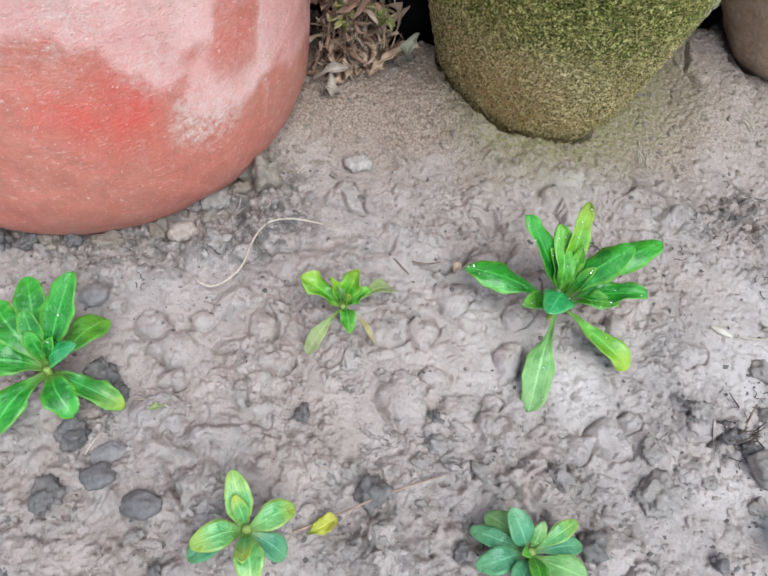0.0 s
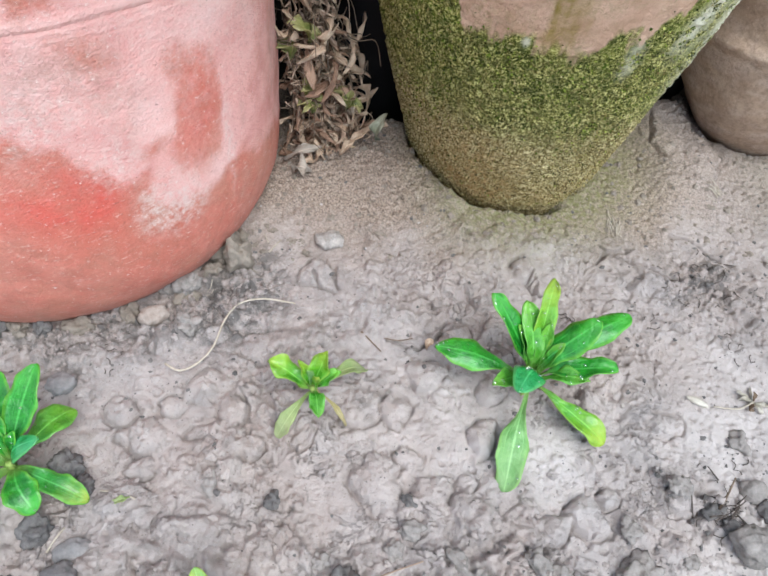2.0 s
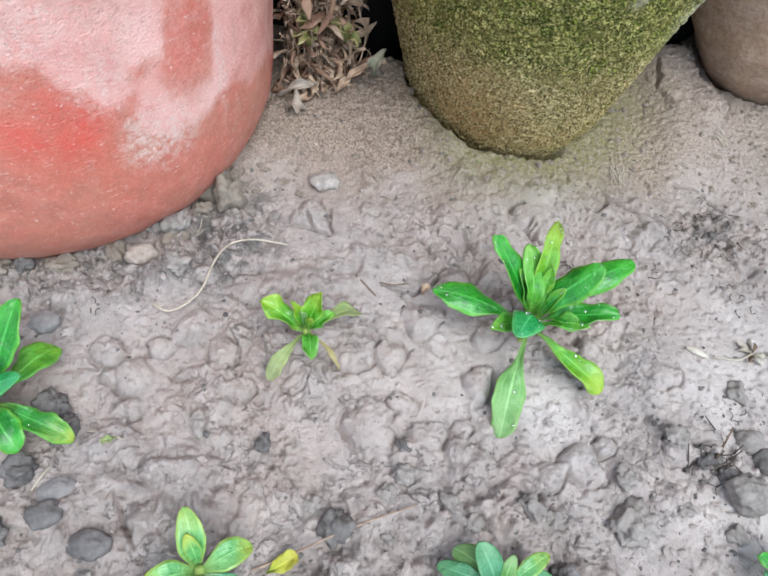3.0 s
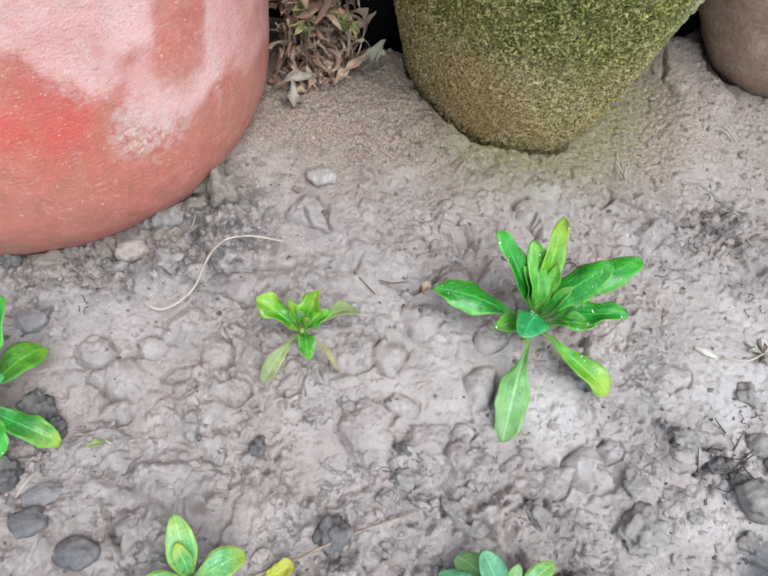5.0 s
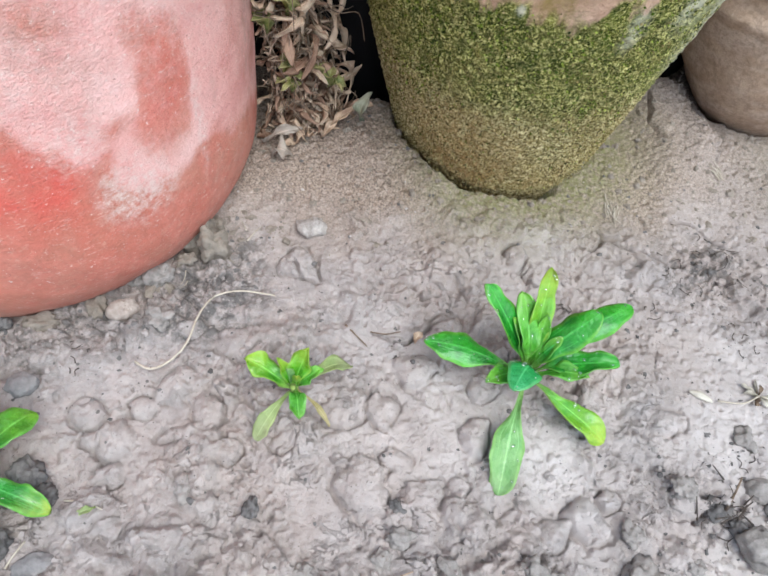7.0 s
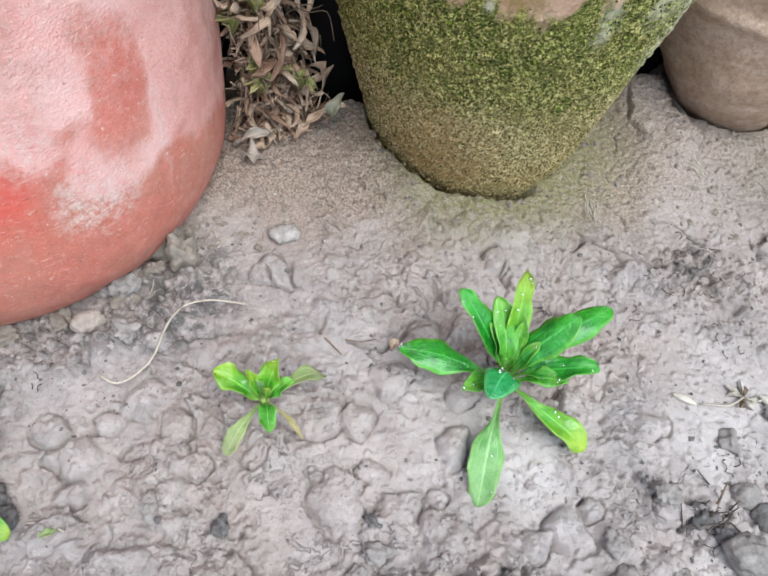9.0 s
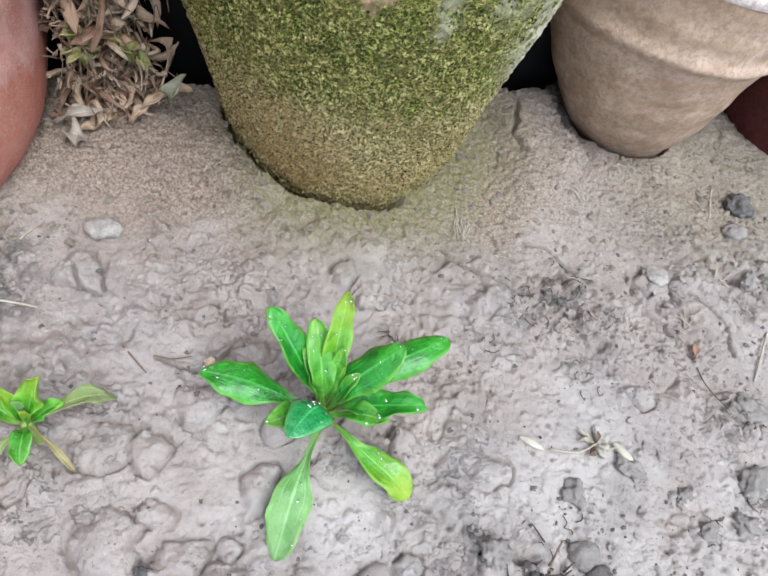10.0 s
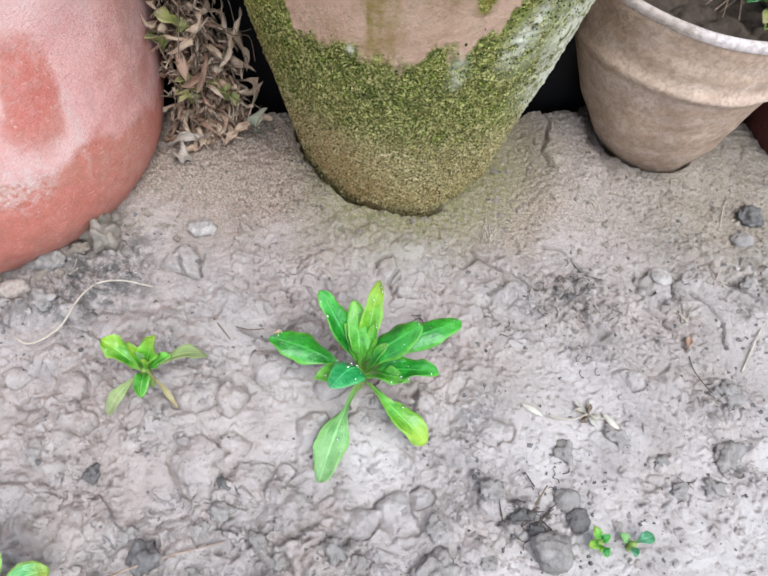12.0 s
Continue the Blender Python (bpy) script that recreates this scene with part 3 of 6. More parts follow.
# Waxy leaf whose bluish sheen is tinted into the green itself.
BLUE_SHEEN = leaf_material("waxy_sheen_tinted_leaf", (0.015, 0.27, 0.06), (0.055, 0.46, 0.13), (0.10, 0.52, 0.19), (0.16, 0.52, 0.14), 0.7, 0.22, 1.0)
YELLOW_LEAF = leaf_material("fallen_yellow_leaf", (0.45, 0.47, 0.05), (0.60, 0.60, 0.08), (0.60, 0.50, 0.12), (0.50, 0.45, 0.10), 0.6, 0.5, 0.3)
BROAD = leaf_material("yellow_edged_broad_leaf", (0.10, 0.38, 0.10), (0.24, 0.54, 0.17), (0.56, 0.60, 0.07), (0.50, 0.60, 0.08), 0.6)
WILTED = leaf_material("wilted_pale_leaf", (0.27, 0.35, 0.13), (0.40, 0.47, 0.20), (0.50, 0.52, 0.30), (0.42, 0.48, 0.20), 0.5, 0.6, 0.25)
STRAW = fibre_material("straw", (0.36, 0.30, 0.235), (0.57, 0.50, 0.42))
GREY_GREEN = leaf_material("grey_green_leaf", (0.16, 0.165, 0.11), (0.32, 0.32, 0.22), (0.46, 0.43, 0.33), (0.36, 0.31, 0.23), 0.4, 0.6, 0.2, stem=(0.09, 0.105, 0.085))
GREY_SCRAP = leaf_material("bleached_leaf_scrap", (0.34, 0.27, 0.22), (0.54, 0.45, 0.385), (0.58, 0.50, 0.43), (0.42, 0.34, 0.28), 0.4, 0.8, 0.15, stem=(0.30, 0.25, 0.22))
HUSK = leaf_material("pale_husk", (0.46, 0.41, 0.33), (0.70, 0.64, 0.54), (0.74, 0.68, 0.60), (0.52, 0.46, 0.37), 0.4, 0.7, 0.2, stem=(0.36, 0.32, 0.26))
SEED = fibre_material("pale_seed_husk", (0.42, 0.37, 0.31), (0.66, 0.60, 0.52))
SHRED = fibre_material("dry_brown_shreds", (0.16, 0.10, 0.07), (0.50, 0.37, 0.28))
TWIG = fibre_material("dark_twig", (0.10, 0.07, 0.05), (0.24, 0.17, 0.12))
ROT = fibre_material("rotted_root", (0.045, 0.036, 0.032), (0.13, 0.10, 0.085))
STEM = fibre_material("green_stem", (0.16, 0.26, 0.05), (0.34, 0.42, 0.12), 0.5)
WATER = water_material()
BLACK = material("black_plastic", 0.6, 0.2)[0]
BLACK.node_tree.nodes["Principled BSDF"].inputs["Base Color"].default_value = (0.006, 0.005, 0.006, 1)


# ---- building helpers ----
def part(name, mesh, mat, parent=None, label="", at=None):
    """Links a mesh as one object, under a thing or a part."""
    if isinstance(mesh, bmesh.types.BMesh):
        me = bpy.data.meshes.new(name)
        mesh.to_mesh(me)
        mesh.free()
        mesh = me
    if mat and not mesh.materials:
        mesh.materials.append(mat)
    ob = new(name, mesh)
    ob.parent = parent
    if at:
        ob.location = at
    if label:
        ob["label"] = label
    return ob


def thing(name, label, category, at=(0, 0, 0), group=""):
    return_ob = tagged(new(name), label, category, group)
    return_ob.location = at
    return_ob.empty_display_size = 0.02
    return return_ob


def grid_mesh(name, points, rows, cols, closed=False, values=None, smooth=True):
    """A mesh from rows x cols points; closed joins the last column to the first."""
    me = bpy.data.meshes.new(name)
    n = np.arange(rows * cols).reshape(rows, cols)
    if closed:
        n = np.hstack([n, n[:, :1]])
    quads = np.stack([n[:-1, :-1], n[:-1, 1:], n[1:, 1:], n[1:, :-1]], -1).reshape(-1, 4)
    me.vertices.add(rows * cols)
    me.vertices.foreach_set("co", np.ascontiguousarray(points, dtype=np.float32).ravel())
    me.loops.add(quads.size)
    me.loops.foreach_set("vertex_index", quads.ravel().astype(np.int32))
    me.polygons.add(len(quads))
    me.polygons.foreach_set("loop_start", np.arange(0, quads.size, 4, dtype=np.int32))
    me.polygons.foreach_set("loop_total", np.full(len(quads), 4, dtype=np.int32))
    me.polygons.foreach_set("use_smooth", np.full(len(quads), smooth))
    me.update(calc_edges=True)
    for key, val in (values or {}).items():
        a = me.attributes.new(key, "FLOAT", "POINT")
        a.data.foreach_set("value", np.ascontiguousarray(val, dtype=np.float32).ravel())
    return me


def turned(name, profile, n=96, lumps=0.0, seed=0, values=None, fine=1, skew=0.0):
    """A body of revolution from (radius, height) pairs, slightly uneven, with attributes from values(angle, z)."""
    prof = np.array(profile, float)
    if fine > 1:
        s = np.r_[0, np.cumsum(np.hypot(*np.diff(prof, axis=0).T))]
        q = np.linspace(0, s[-1], len(prof) * fine)
        prof = np.stack([np.interp(q, s, prof[:, 0]), np.interp(q, s, prof[:, 1])], 1)
        ker = np.ones(fine) / fine
        pad = np.pad(prof, ((fine // 2, fine - 1 - fine // 2), (0, 0)), "edge")
        prof = np.stack([np.convolve(pad[:, k], ker, "valid") for k in (0, 1)], 1)
    ang = np.linspace(-np.pi, np.pi, n, endpoint=False)
    A, R = np.meshgrid(ang, prof[:, 0])
    Z = np.repeat(prof[:, 1][:, None], n, 1)
    if lumps:
        cx, cy = np.cos(A) * 0.5 + Z * 3, np.sin(A) * 0.5 + Z * 2
        R = R + lumps * fbm(cx + 5, cy + 5, 0.35, 3, seed)
    if skew:
        Z = Z - skew * step(0.045, 0.125, Z) * R * np.cos(A)
    pts = np.stack([R * np.cos(A), R * np.sin(A), Z], -1)
    return grid_mesh(name, pts, len(prof), n, True, values(A, Z) if values else None)


def ellipse(a, z, a0, z0, wa, wz, soft=0.35, lean=0.0):
    """1 inside an ellipse on a pot's wall, angles in degrees."""
    da, dz = (np.degrees(a) - a0) / wa, (z - z0) / wz
    return 1 - step(1 - soft, 1 + soft, np.hypot(da + lean * dz, dz))


def leaf_mesh(name, base, tip, width, arch=0.12, fold=0.25, petiole=0.32, wave=0.08, roll=0.0, droop=0.0, thick=0.0006, widest=0.64, ragged=1.0, n=22, m=9):
    """A spoon-shaped leaf with a channel along its rib, from base to tip."""
    base, tip = Vector(base), Vector(tip)
    axis = tip - base
    length = axis.length
    across = axis.cross(Vector((0, 0, 1)))
    if across.length < 0.2 * length:
        across = axis.cross(Vector((0.2, 1, 0.1)))
    across.normalize()
    up = across.cross(axis).normalized()
    turn = Matrix.Rotation(roll, 3, axis.normalized())
    across, up = turn @ across, turn @ up
    top, low, al, ac = [], [], [], []
    phase = random.random() * 6
    for i in range(n):
        u = 1 - (1 - i / (n - 1)) ** 1.6
        grow = float(step(petiole - 0.14, widest, u))
        w = 0.16 + 0.84 * grow
        if u > widest:
            w *= math.sqrt(max(0.0, 1 - ((u - widest) / (1.0 - widest)) ** 1.7)) * 0.98 + 0.02
        w *= width / 2 * (1 + ragged * (0.07 * math.sin(u * 9 + 2 * phase) + 0.05 * math.sin(u * 31 + 3 * phase)) * u)
        mid = base + axis * u + up * (arch * length * 4 * u * (1 - u)) - Vector((0, 0, 1)) * (droop * length * u ** 3)
        for j in range(m):
            v = 2 * j / (m - 1) - 1
            lift = fold * w * abs(v) ** 1.3 + wave * width * v * v * math.sin(u * 11 + phase + v)
            p = mid + across * (w * v * (1 + 0.06 * ragged * math.sin(u * 23 + 5 * phase + 2 * v)) + 0.04 * width * math.sin(u * 5 + phase)) + up * lift
            top.append(p)
            low.append(p - up * thick * (1 + 1.5 * (1 - abs(v))))
            al.append(u), ac.append(abs(v))
    faces = []
    s = n * m
    for i in range(n - 1):
        for j in range(m - 1):
            a = i * m + j
            faces.append((a, a + 1, a + m + 1, a + m))
            faces.append((s + a + m, s + a + m + 1, s + a + 1, s + a))
        for a in (i * m, i * m + m - 1):
            quad = (a, a + m, s + a + m, s + a)
            faces.append(quad if a % m == 0 else quad[::-1])
    for i in (0, n - 1):
        for j in range(m - 1):
            a = i * m + j
            quad = (a, s + a, s + a + 1, a + 1)
            faces.append(quad if i == 0 else quad[::-1])
    me = bpy.data.meshes.new(name)
    me.from_pydata([tuple(p) for p in top + low], [], faces)
    for key, val in (("along", al), ("across", ac)):
        at = me.attributes.new(key, "FLOAT", "POINT")
        at.data.foreach_set("value", np.array(val + val, dtype=np.float32))
    me.polygons.foreach_set("use_smooth", np.ones(len(faces), bool))
    return me


def tube_mesh(name, points, r0, r1=None, n=6):
    """A thin rod that follows the points, tapering from r0 to r1."""
    r1 = r0 if r1 is None else r1
    pts = [Vector(p) for p in points]
    fine = []
    for k in range(len(pts) - 1):
        p0, p1, p2, p3 = pts[max(k - 1, 0)], pts[k], pts[k + 1], pts[min(k + 2, len(pts) - 1)]
        for s in (0, 0.25, 0.5, 0.75):
            fine.append(0.5 * (2 * p1 + (p2 - p0) * s + (2 * p0 - 5 * p1 + 4 * p2 - p3) * s * s + (3 * p1 - p0 - 3 * p2 + p3) * s ** 3))
    fine.append(pts[-1])
    verts = []
    for k, p in enumerate(fine):
        d = (fine[min(k + 1, len(fine) - 1)] - fine[max(k - 1, 0)]).normalized()
        a = d.orthogonal().normalized()
        b = d.cross(a)
        r = r0 + (r1 - r0) * k / (len(fine) - 1)
        verts += [tuple(p + (a * math.cos(2 * math.pi * j / n) + b * math.sin(2 * math.pi * j / n)) * r) for j in range(n)]
    faces = [(k * n + j, k * n + (j + 1) % n, (k + 1) * n + (j + 1) % n, (k + 1) * n + j) for k in range(len(fine) - 1) for j in range(n)]
    faces += [tuple(range(n))[::-1], tuple((len(fine) - 1) * n + j for j in range(n))]
    me = bpy.data.meshes.new(name)
    me.from_pydata(verts, [], faces)
    me.polygons.foreach_set("use_smooth", np.ones(len(faces), bool))
    return me


def lump_mesh(name, sx, sy, sz, rough=0.25, seed=0, level=4, size=1.0, crumb=0.0):
    """An uneven clod or pebble; crumb breaks its surface into grains."""
    bm = bmesh.new()
    bmesh.ops.create_icosphere(bm, subdivisions=level, radius=1.0)
    off = Vector((seed * 3.1, seed * 1.7, seed * 0.9))
    for v in bm.verts:
        p = v.co.copy()
        k = 1 + rough * noise.fractal(p * 1.1 * size + off, 1.0, 2.0, 3) + 0.3 * rough * noise.noise(p * 5 + off) + 0.2 * rough * noise.noise(p * 11 + off)
        if crumb:
            k += crumb * (noise.turbulence(p * 1.4 + off, 3, False) - 0.4) - crumb * 0.9 * abs(noise.noise(p * 2.4 - off)) + 0.25 * crumb * noise.noise(p * 8 + off)
        v.co = Vector((p.x * sx, p.y * sy, p.z * sz)) * k
    for f in bm.faces:
        f.smooth = True
    me = bpy.data.meshes.new(name)
    bm.to_mesh(me)
    bm.free()
    return me


# ---- ground: one sheet, fine where it is seen, out to the horizon ----
def ground():
    def axis(a, b, fine):
        far = np.array([0.015, 0.04, 0.09, 0.2, 0.45, 1, 2.5, 7, 20, 60, 200, 800])
        return np.r_[a - far[::-1], np.linspace(a, b, int((b - a) / fine)), b + far]
    xs, ys = axis(-0.38, 0.40, 0.00085), axis(-0.180, 0.32, 0.00085)
    X, Y = np.meshgrid(xs, ys)
    near = (1 - step(0.6, 1.2, np.abs(X))) * (1 - step(0.6, 1.2, np.abs(Y)))
    Z = np.where(near > 0, soil_height(np.clip(X, -2, 2), np.clip(Y, -2, 2)), 0) * near
    sandy = step(0.10, 0.17, Y + 0.03 * fbm(X, Y, 0.06, 3, 4)) * (1 - 0.42 * step(0.12, 0.22, X + 0.03 * fbm(X, Y, 0.05, 2, 2)))
    away = np.hypot(X - MOSS_POT[0], Y - MOSS_POT[1]) - 0.083
    algae = np.exp(-(np.clip(away, 0, 9) / 0.042) ** 2) * step(-0.09, 0.0, X)
    algae = np.clip(algae + 0.28 * step(0.20, 0.30, X) * step(0.08, 0.16, Y) * near, 0, 1)
    damp_shade = 0.4 * np.exp(-(np.hypot(X - 0.130, (Y + 0.09) * 1.1) / 0.022) ** 2) + 0.75 * np.exp(-(np.hypot(X - 0.165, (Y - 0.095) * 1.6) / 0.05) ** 2)
    damp_shade = damp_shade + 0.36 * step(-0.055, -0.13, Y + 0.03 * fbm(X, Y, 0.08, 2, 3)) * (1 - 0.75 * step(0.0, 0.06, X)) + 0.12 * step(0.20, 0.30, X) * (1 - step(0.10, 0.20, Y))
    damp_shade = damp_shade + 0.7 * np.exp(-(np.hypot(X + 0.30, (Y - 0.055) * 2) / 0.06) ** 2) + 1.0 * np.exp(-(np.hypot(X + 0.20, (Y - 0.07) * 1.4) / 0.05) ** 2) + 0.9 * np.exp(-(np.hypot(X + 0.17, (Y - 0.115) * 1.2) / 0.05) ** 2)
    # Wet soil beside the end pot, with the shade there coloured in too.
    damp_shade = damp_shade + 0.8 * np.exp(-(np.hypot(X - 0.365, Y - 0.235) / 0.05) ** 2)
    damp_shade = np.clip(0.7 * damp_shade + 0.42 * crumbly(X, Y) + 0.03 + 0.55 * fbm(X, Y, 0.04, 3, 6), 0, 1) * near
    sandy, algae = sandy * near, algae * near
    me = grid_mesh("ground", np.stack([X, Y, Z], -1), len(ys), len(xs), False, {"dry": step(0.05, -0.06, Y + 0.09 * fbm(X, Y, 0.08, 3, 0) - 0.02 * step(0.05, 0.15, X)) * (1 - 0.9 * step(-0.05, -0.18, X)) * near + 0.4 * (1 - near), "sandy": sandy, "algae": algae, "damp_shade": damp_shade, "broken": broken(X, Y) * (1 - 0.5 * sandy) * near + 0.5 * (1 - near)})
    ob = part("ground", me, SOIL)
    tagged(ob, "damp beige garden soil with clods and silted hollows", "ground", kind="structure")


ground()


# Added wall, near black so the gaps between the pots stay dark.
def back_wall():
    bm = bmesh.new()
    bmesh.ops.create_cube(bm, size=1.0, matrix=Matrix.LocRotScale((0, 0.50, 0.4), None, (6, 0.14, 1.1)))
    ob = part("wall_north", bm, fibre_material("gap_darkening_wall", (0.018, 0.016, 0.014), (0.045, 0.038, 0.033)))
    tagged(ob, "added near-black wall that keeps the gaps behind the pots dark", "wall", kind="structure")


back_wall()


# ---- pots ----
def pot_soil(name, r, z, parent, seed, skew=0.0, rough=1.0):
    g = np.linspace(-1, 1, 61)
    X, Y = np.meshgrid(g, g)
    k = np.maximum(np.abs(X), np.abs(Y)) / np.maximum(np.hypot(X, Y), 1e-6)
    X, Y = X * k * r, Y * k * r
    Z = z - skew * X + rough * (0.006 * fbm(X + seed, Y, 0.03, 4, seed) + 0.004 * cells(X + seed, Y, 0.012, 2)[1])
    part(name, grid_mesh(name, np.stack([X, Y, Z], -1), 61, 61), POT_SOIL, parent, "dark potting soil")


def red_pot():
    pot = thing("red_pot", "large red terracotta pot with pinkish-white lime bloom, standing on the soil", "plant pot", (*RED_POT, 0), "row of clay pots")
    wall = [(0.095, -0.13), (0.112, -0.045), (0.132, -0.022), (0.147, 0.0), (0.158, 0.018), (0.1645, 0.04), (0.1660, 0.075), (0.1650, 0.12), (0.1642, 0.17),
            (0.1655, 0.22), (0.168, 0.30), (0.169, 0.34), (0.164, 0.342), (0.157, 0.34), (0.154, 0.30)]

    def values(A, Z):
        deg = np.degrees(A)
        wob = 0.010 * fbm(A * 0.4 + 3, Z * 2.2, 0.10, 4, 3) + 0.009 * fbm(A * 0.2 + 1, Z, 0.022, 4, 5)
        edge = np.interp(deg, [-180, -95, -79, -73, -69, -65, -61, -59, -55, -52, -46, -39, -34, -23, -14, 0, 40, 180],
                         [0.10, 0.15, 0.176, 0.175, 0.162, 0.152, 0.144, 0.128, 0.112, 0.096, 0.084, 0.093, 0.098, 0.086, 0.072, 0.070, 0.08, 0.10])
        lime = step(-0.010, 0.010, Z + wob - edge)
        W = A + 0.10 * fbm(A, Z * 4, 0.25, 3, 4)
        for spot in ((-42.3, 0.149, 5.6, 0.044, 0.35, 0.15), (-57, 0.206, 3.6, 0.009, 0.8, 0.0), (-60.4, 0.236, 4, 0.010, 0.6, 0.0), (-51, 0.137, 2.4, 0.007, 0.9, 0.0), (-53, 0.117, 3.5, 0.009, 0.7, 0.0), (-16, 0.21, 4, 0.03, 0.7, 0.0)):
            lime = lime * (1 - 0.8 * ellipse(W, Z + 0.5 * wob, spot[0], spot[1], spot[2], spot[3], spot[4], spot[5]))
        lime = lime * (1 - 0.22 * step(-32, -14, deg) + 0.6 * step(-32, -14, deg) * fbm(A, Z * 3, 0.12, 4, 6))
        lime = np.clip(lime, 0, 1)
        bright = ellipse(W, Z, -72, 0.128, 9, 0.020, 0.9) + 0.6 * ellipse(W, Z, -63, 0.115, 7, 0.02, 0.9) + 0.5 * ellipse(W, Z, -43, 0.15, 5, 0.03, 0.8)
        crust = 0.8 * ellipse(W, Z, -49, 0.096, 6, 0.020, 0.9) + 0.7 * ellipse(W, Z, -34, 0.110, 1.6, 0.03, 0.8, 0.6) + 0.25 * step(0.10, 0.2, Z) + 0.4 * ellipse(W, Z, -69, 0.182, 8, 0.016, 0.9) + 0.5 * ellipse(W, Z, -58, 0.140, 5, 0.015, 0.9)
        dusty = np.clip(1 - step(0.0, 0.045, Z) + 0.8 * ellipse(W, Z, -22, 0.06, 10, 0.03, 0.7) + 0.3 * fbm(A, Z * 3, 0.1, 3, 5), 0, 1)
        smudge_dent = 0.9 * ellipse(W, Z, -65.5, 0.197, 6, 0.016, 0.8) + 0.9 * ellipse(W, Z, -56, 0.177, 3.5, 0.024, 0.8) + 0.6 * ellipse(W, Z, -57, 0.205, 5.5, 0.012, 0.8) + 0.8 * ellipse(W, Z, -24, 0.195, 4, 0.02, 0.9) + 0.8 * ellipse(W, Z, -9, 0.12, 4, 0.03, 0.9) + 0.35 * step(-26, -10, deg)
        # The narrow oval at -28 degrees paints a dent's shade as dark colour.
        smudge_dent = np.clip(smudge_dent + 0.8 * ellipse(A, Z, -28.3, 0.123, 1.0, 0.012, 0.5) + 0.9 * ellipse(A, Z, -51.3, 0.1764, 0.4, 0.003, 0.5, 0.3), 0, 1)
        return {"smudge_dent": smudge_dent, "lime": lime, "bright": np.clip(bright, 0, 1), "crust": np.clip(crust, 0, 1), "dusty": dusty}
    part("wall", turned("wall", wall, 420, 0.003, 1, values, 12), RED_CLAY, pot)
    pot_soil("potting_soil", 0.156, 0.305, pot, 1)


def tuft_material(name, stops):
    m, t, b = material(name, 0.9, 0.12)
    island = t.nodes.new("ShaderNodeNewGeometry").outputs["Random Per Island"]
    paint(t, b, ramp(t, island, *stops))
    return m


def tufts(body):
    """Grains of moss on the wall of the mossy pot, in two joined meshes."""
    rs = np.random.RandomState(9)
    n = 20000
    ang, z = np.radians(rs.uniform(-215, 25, n)), rs.uniform(0.003, 0.258, n)
    r = 0.0805 + z * 0.2215
    deg = np.degrees(ang)
    low = np.interp(deg, [-134, -128, -100, -96, -72, -66], [0.27, 0.183, 0.176, 0.174, 0.198, 0.26])
    keep = (rs.rand(n) > 0.9 * step(-58, -38, deg) * step(0.06, 0.13, z)) & (z < low - 0.004 + 0.008 * rs.randn(n)) & (rs.rand(n) < 0.55 + 0.45 * step(0.0, 0.1, z))
    unit = np.array([(1, 0, 0), (-1, 0, 0), (0, 1, 0), (0, -1, 0), (0, 0, 1), (0, 0, -1)], float)
    tri = np.array([(0, 2, 4), (2, 1, 4), (1, 3, 4), (3, 0, 4), (2, 0, 5), (1, 2, 5), (3, 1, 5), (0, 3, 5)])
    brown = rs.rand(n) > np.clip(0.05 + 0.85 * step(0.045, 0.16, z + 0.05 * fbm(ang, z * 3, 0.12, 3, 2)), 0, 1)
    for name, mat, pick in (("moss", TUFT_GREEN, keep & ~brown), ("brown_moss", TUFT_BROWN, keep & brown)):
        k = int(pick.sum())
        size = rs.uniform(0.0003, 0.0009, k)[:, None, None] * rs.uniform(0.6, 1.4, (k, 6, 1))
        c = np.stack([r[pick] * np.cos(ang[pick]), r[pick] * np.sin(ang[pick]), z[pick]], -1) + 0.0017 * np.stack([np.cos(ang[pick]), np.sin(ang[pick]), 0 * z[pick]], -1)
        spin = rs.randn(k, 3, 3)
        q = np.linalg.qr(spin)[0]
        pts = np.einsum("vj,kji->kvi", unit, q) * size + c[:, None, :]
        me = bpy.data.meshes.new(name)
        me.from_pydata(pts.reshape(-1, 3).tolist(), [], (tri[None] + (np.arange(k) * 6)[:, None, None]).reshape(-1, 3).tolist())
        part(name, me, mat, body)["kind"] = "stuff"


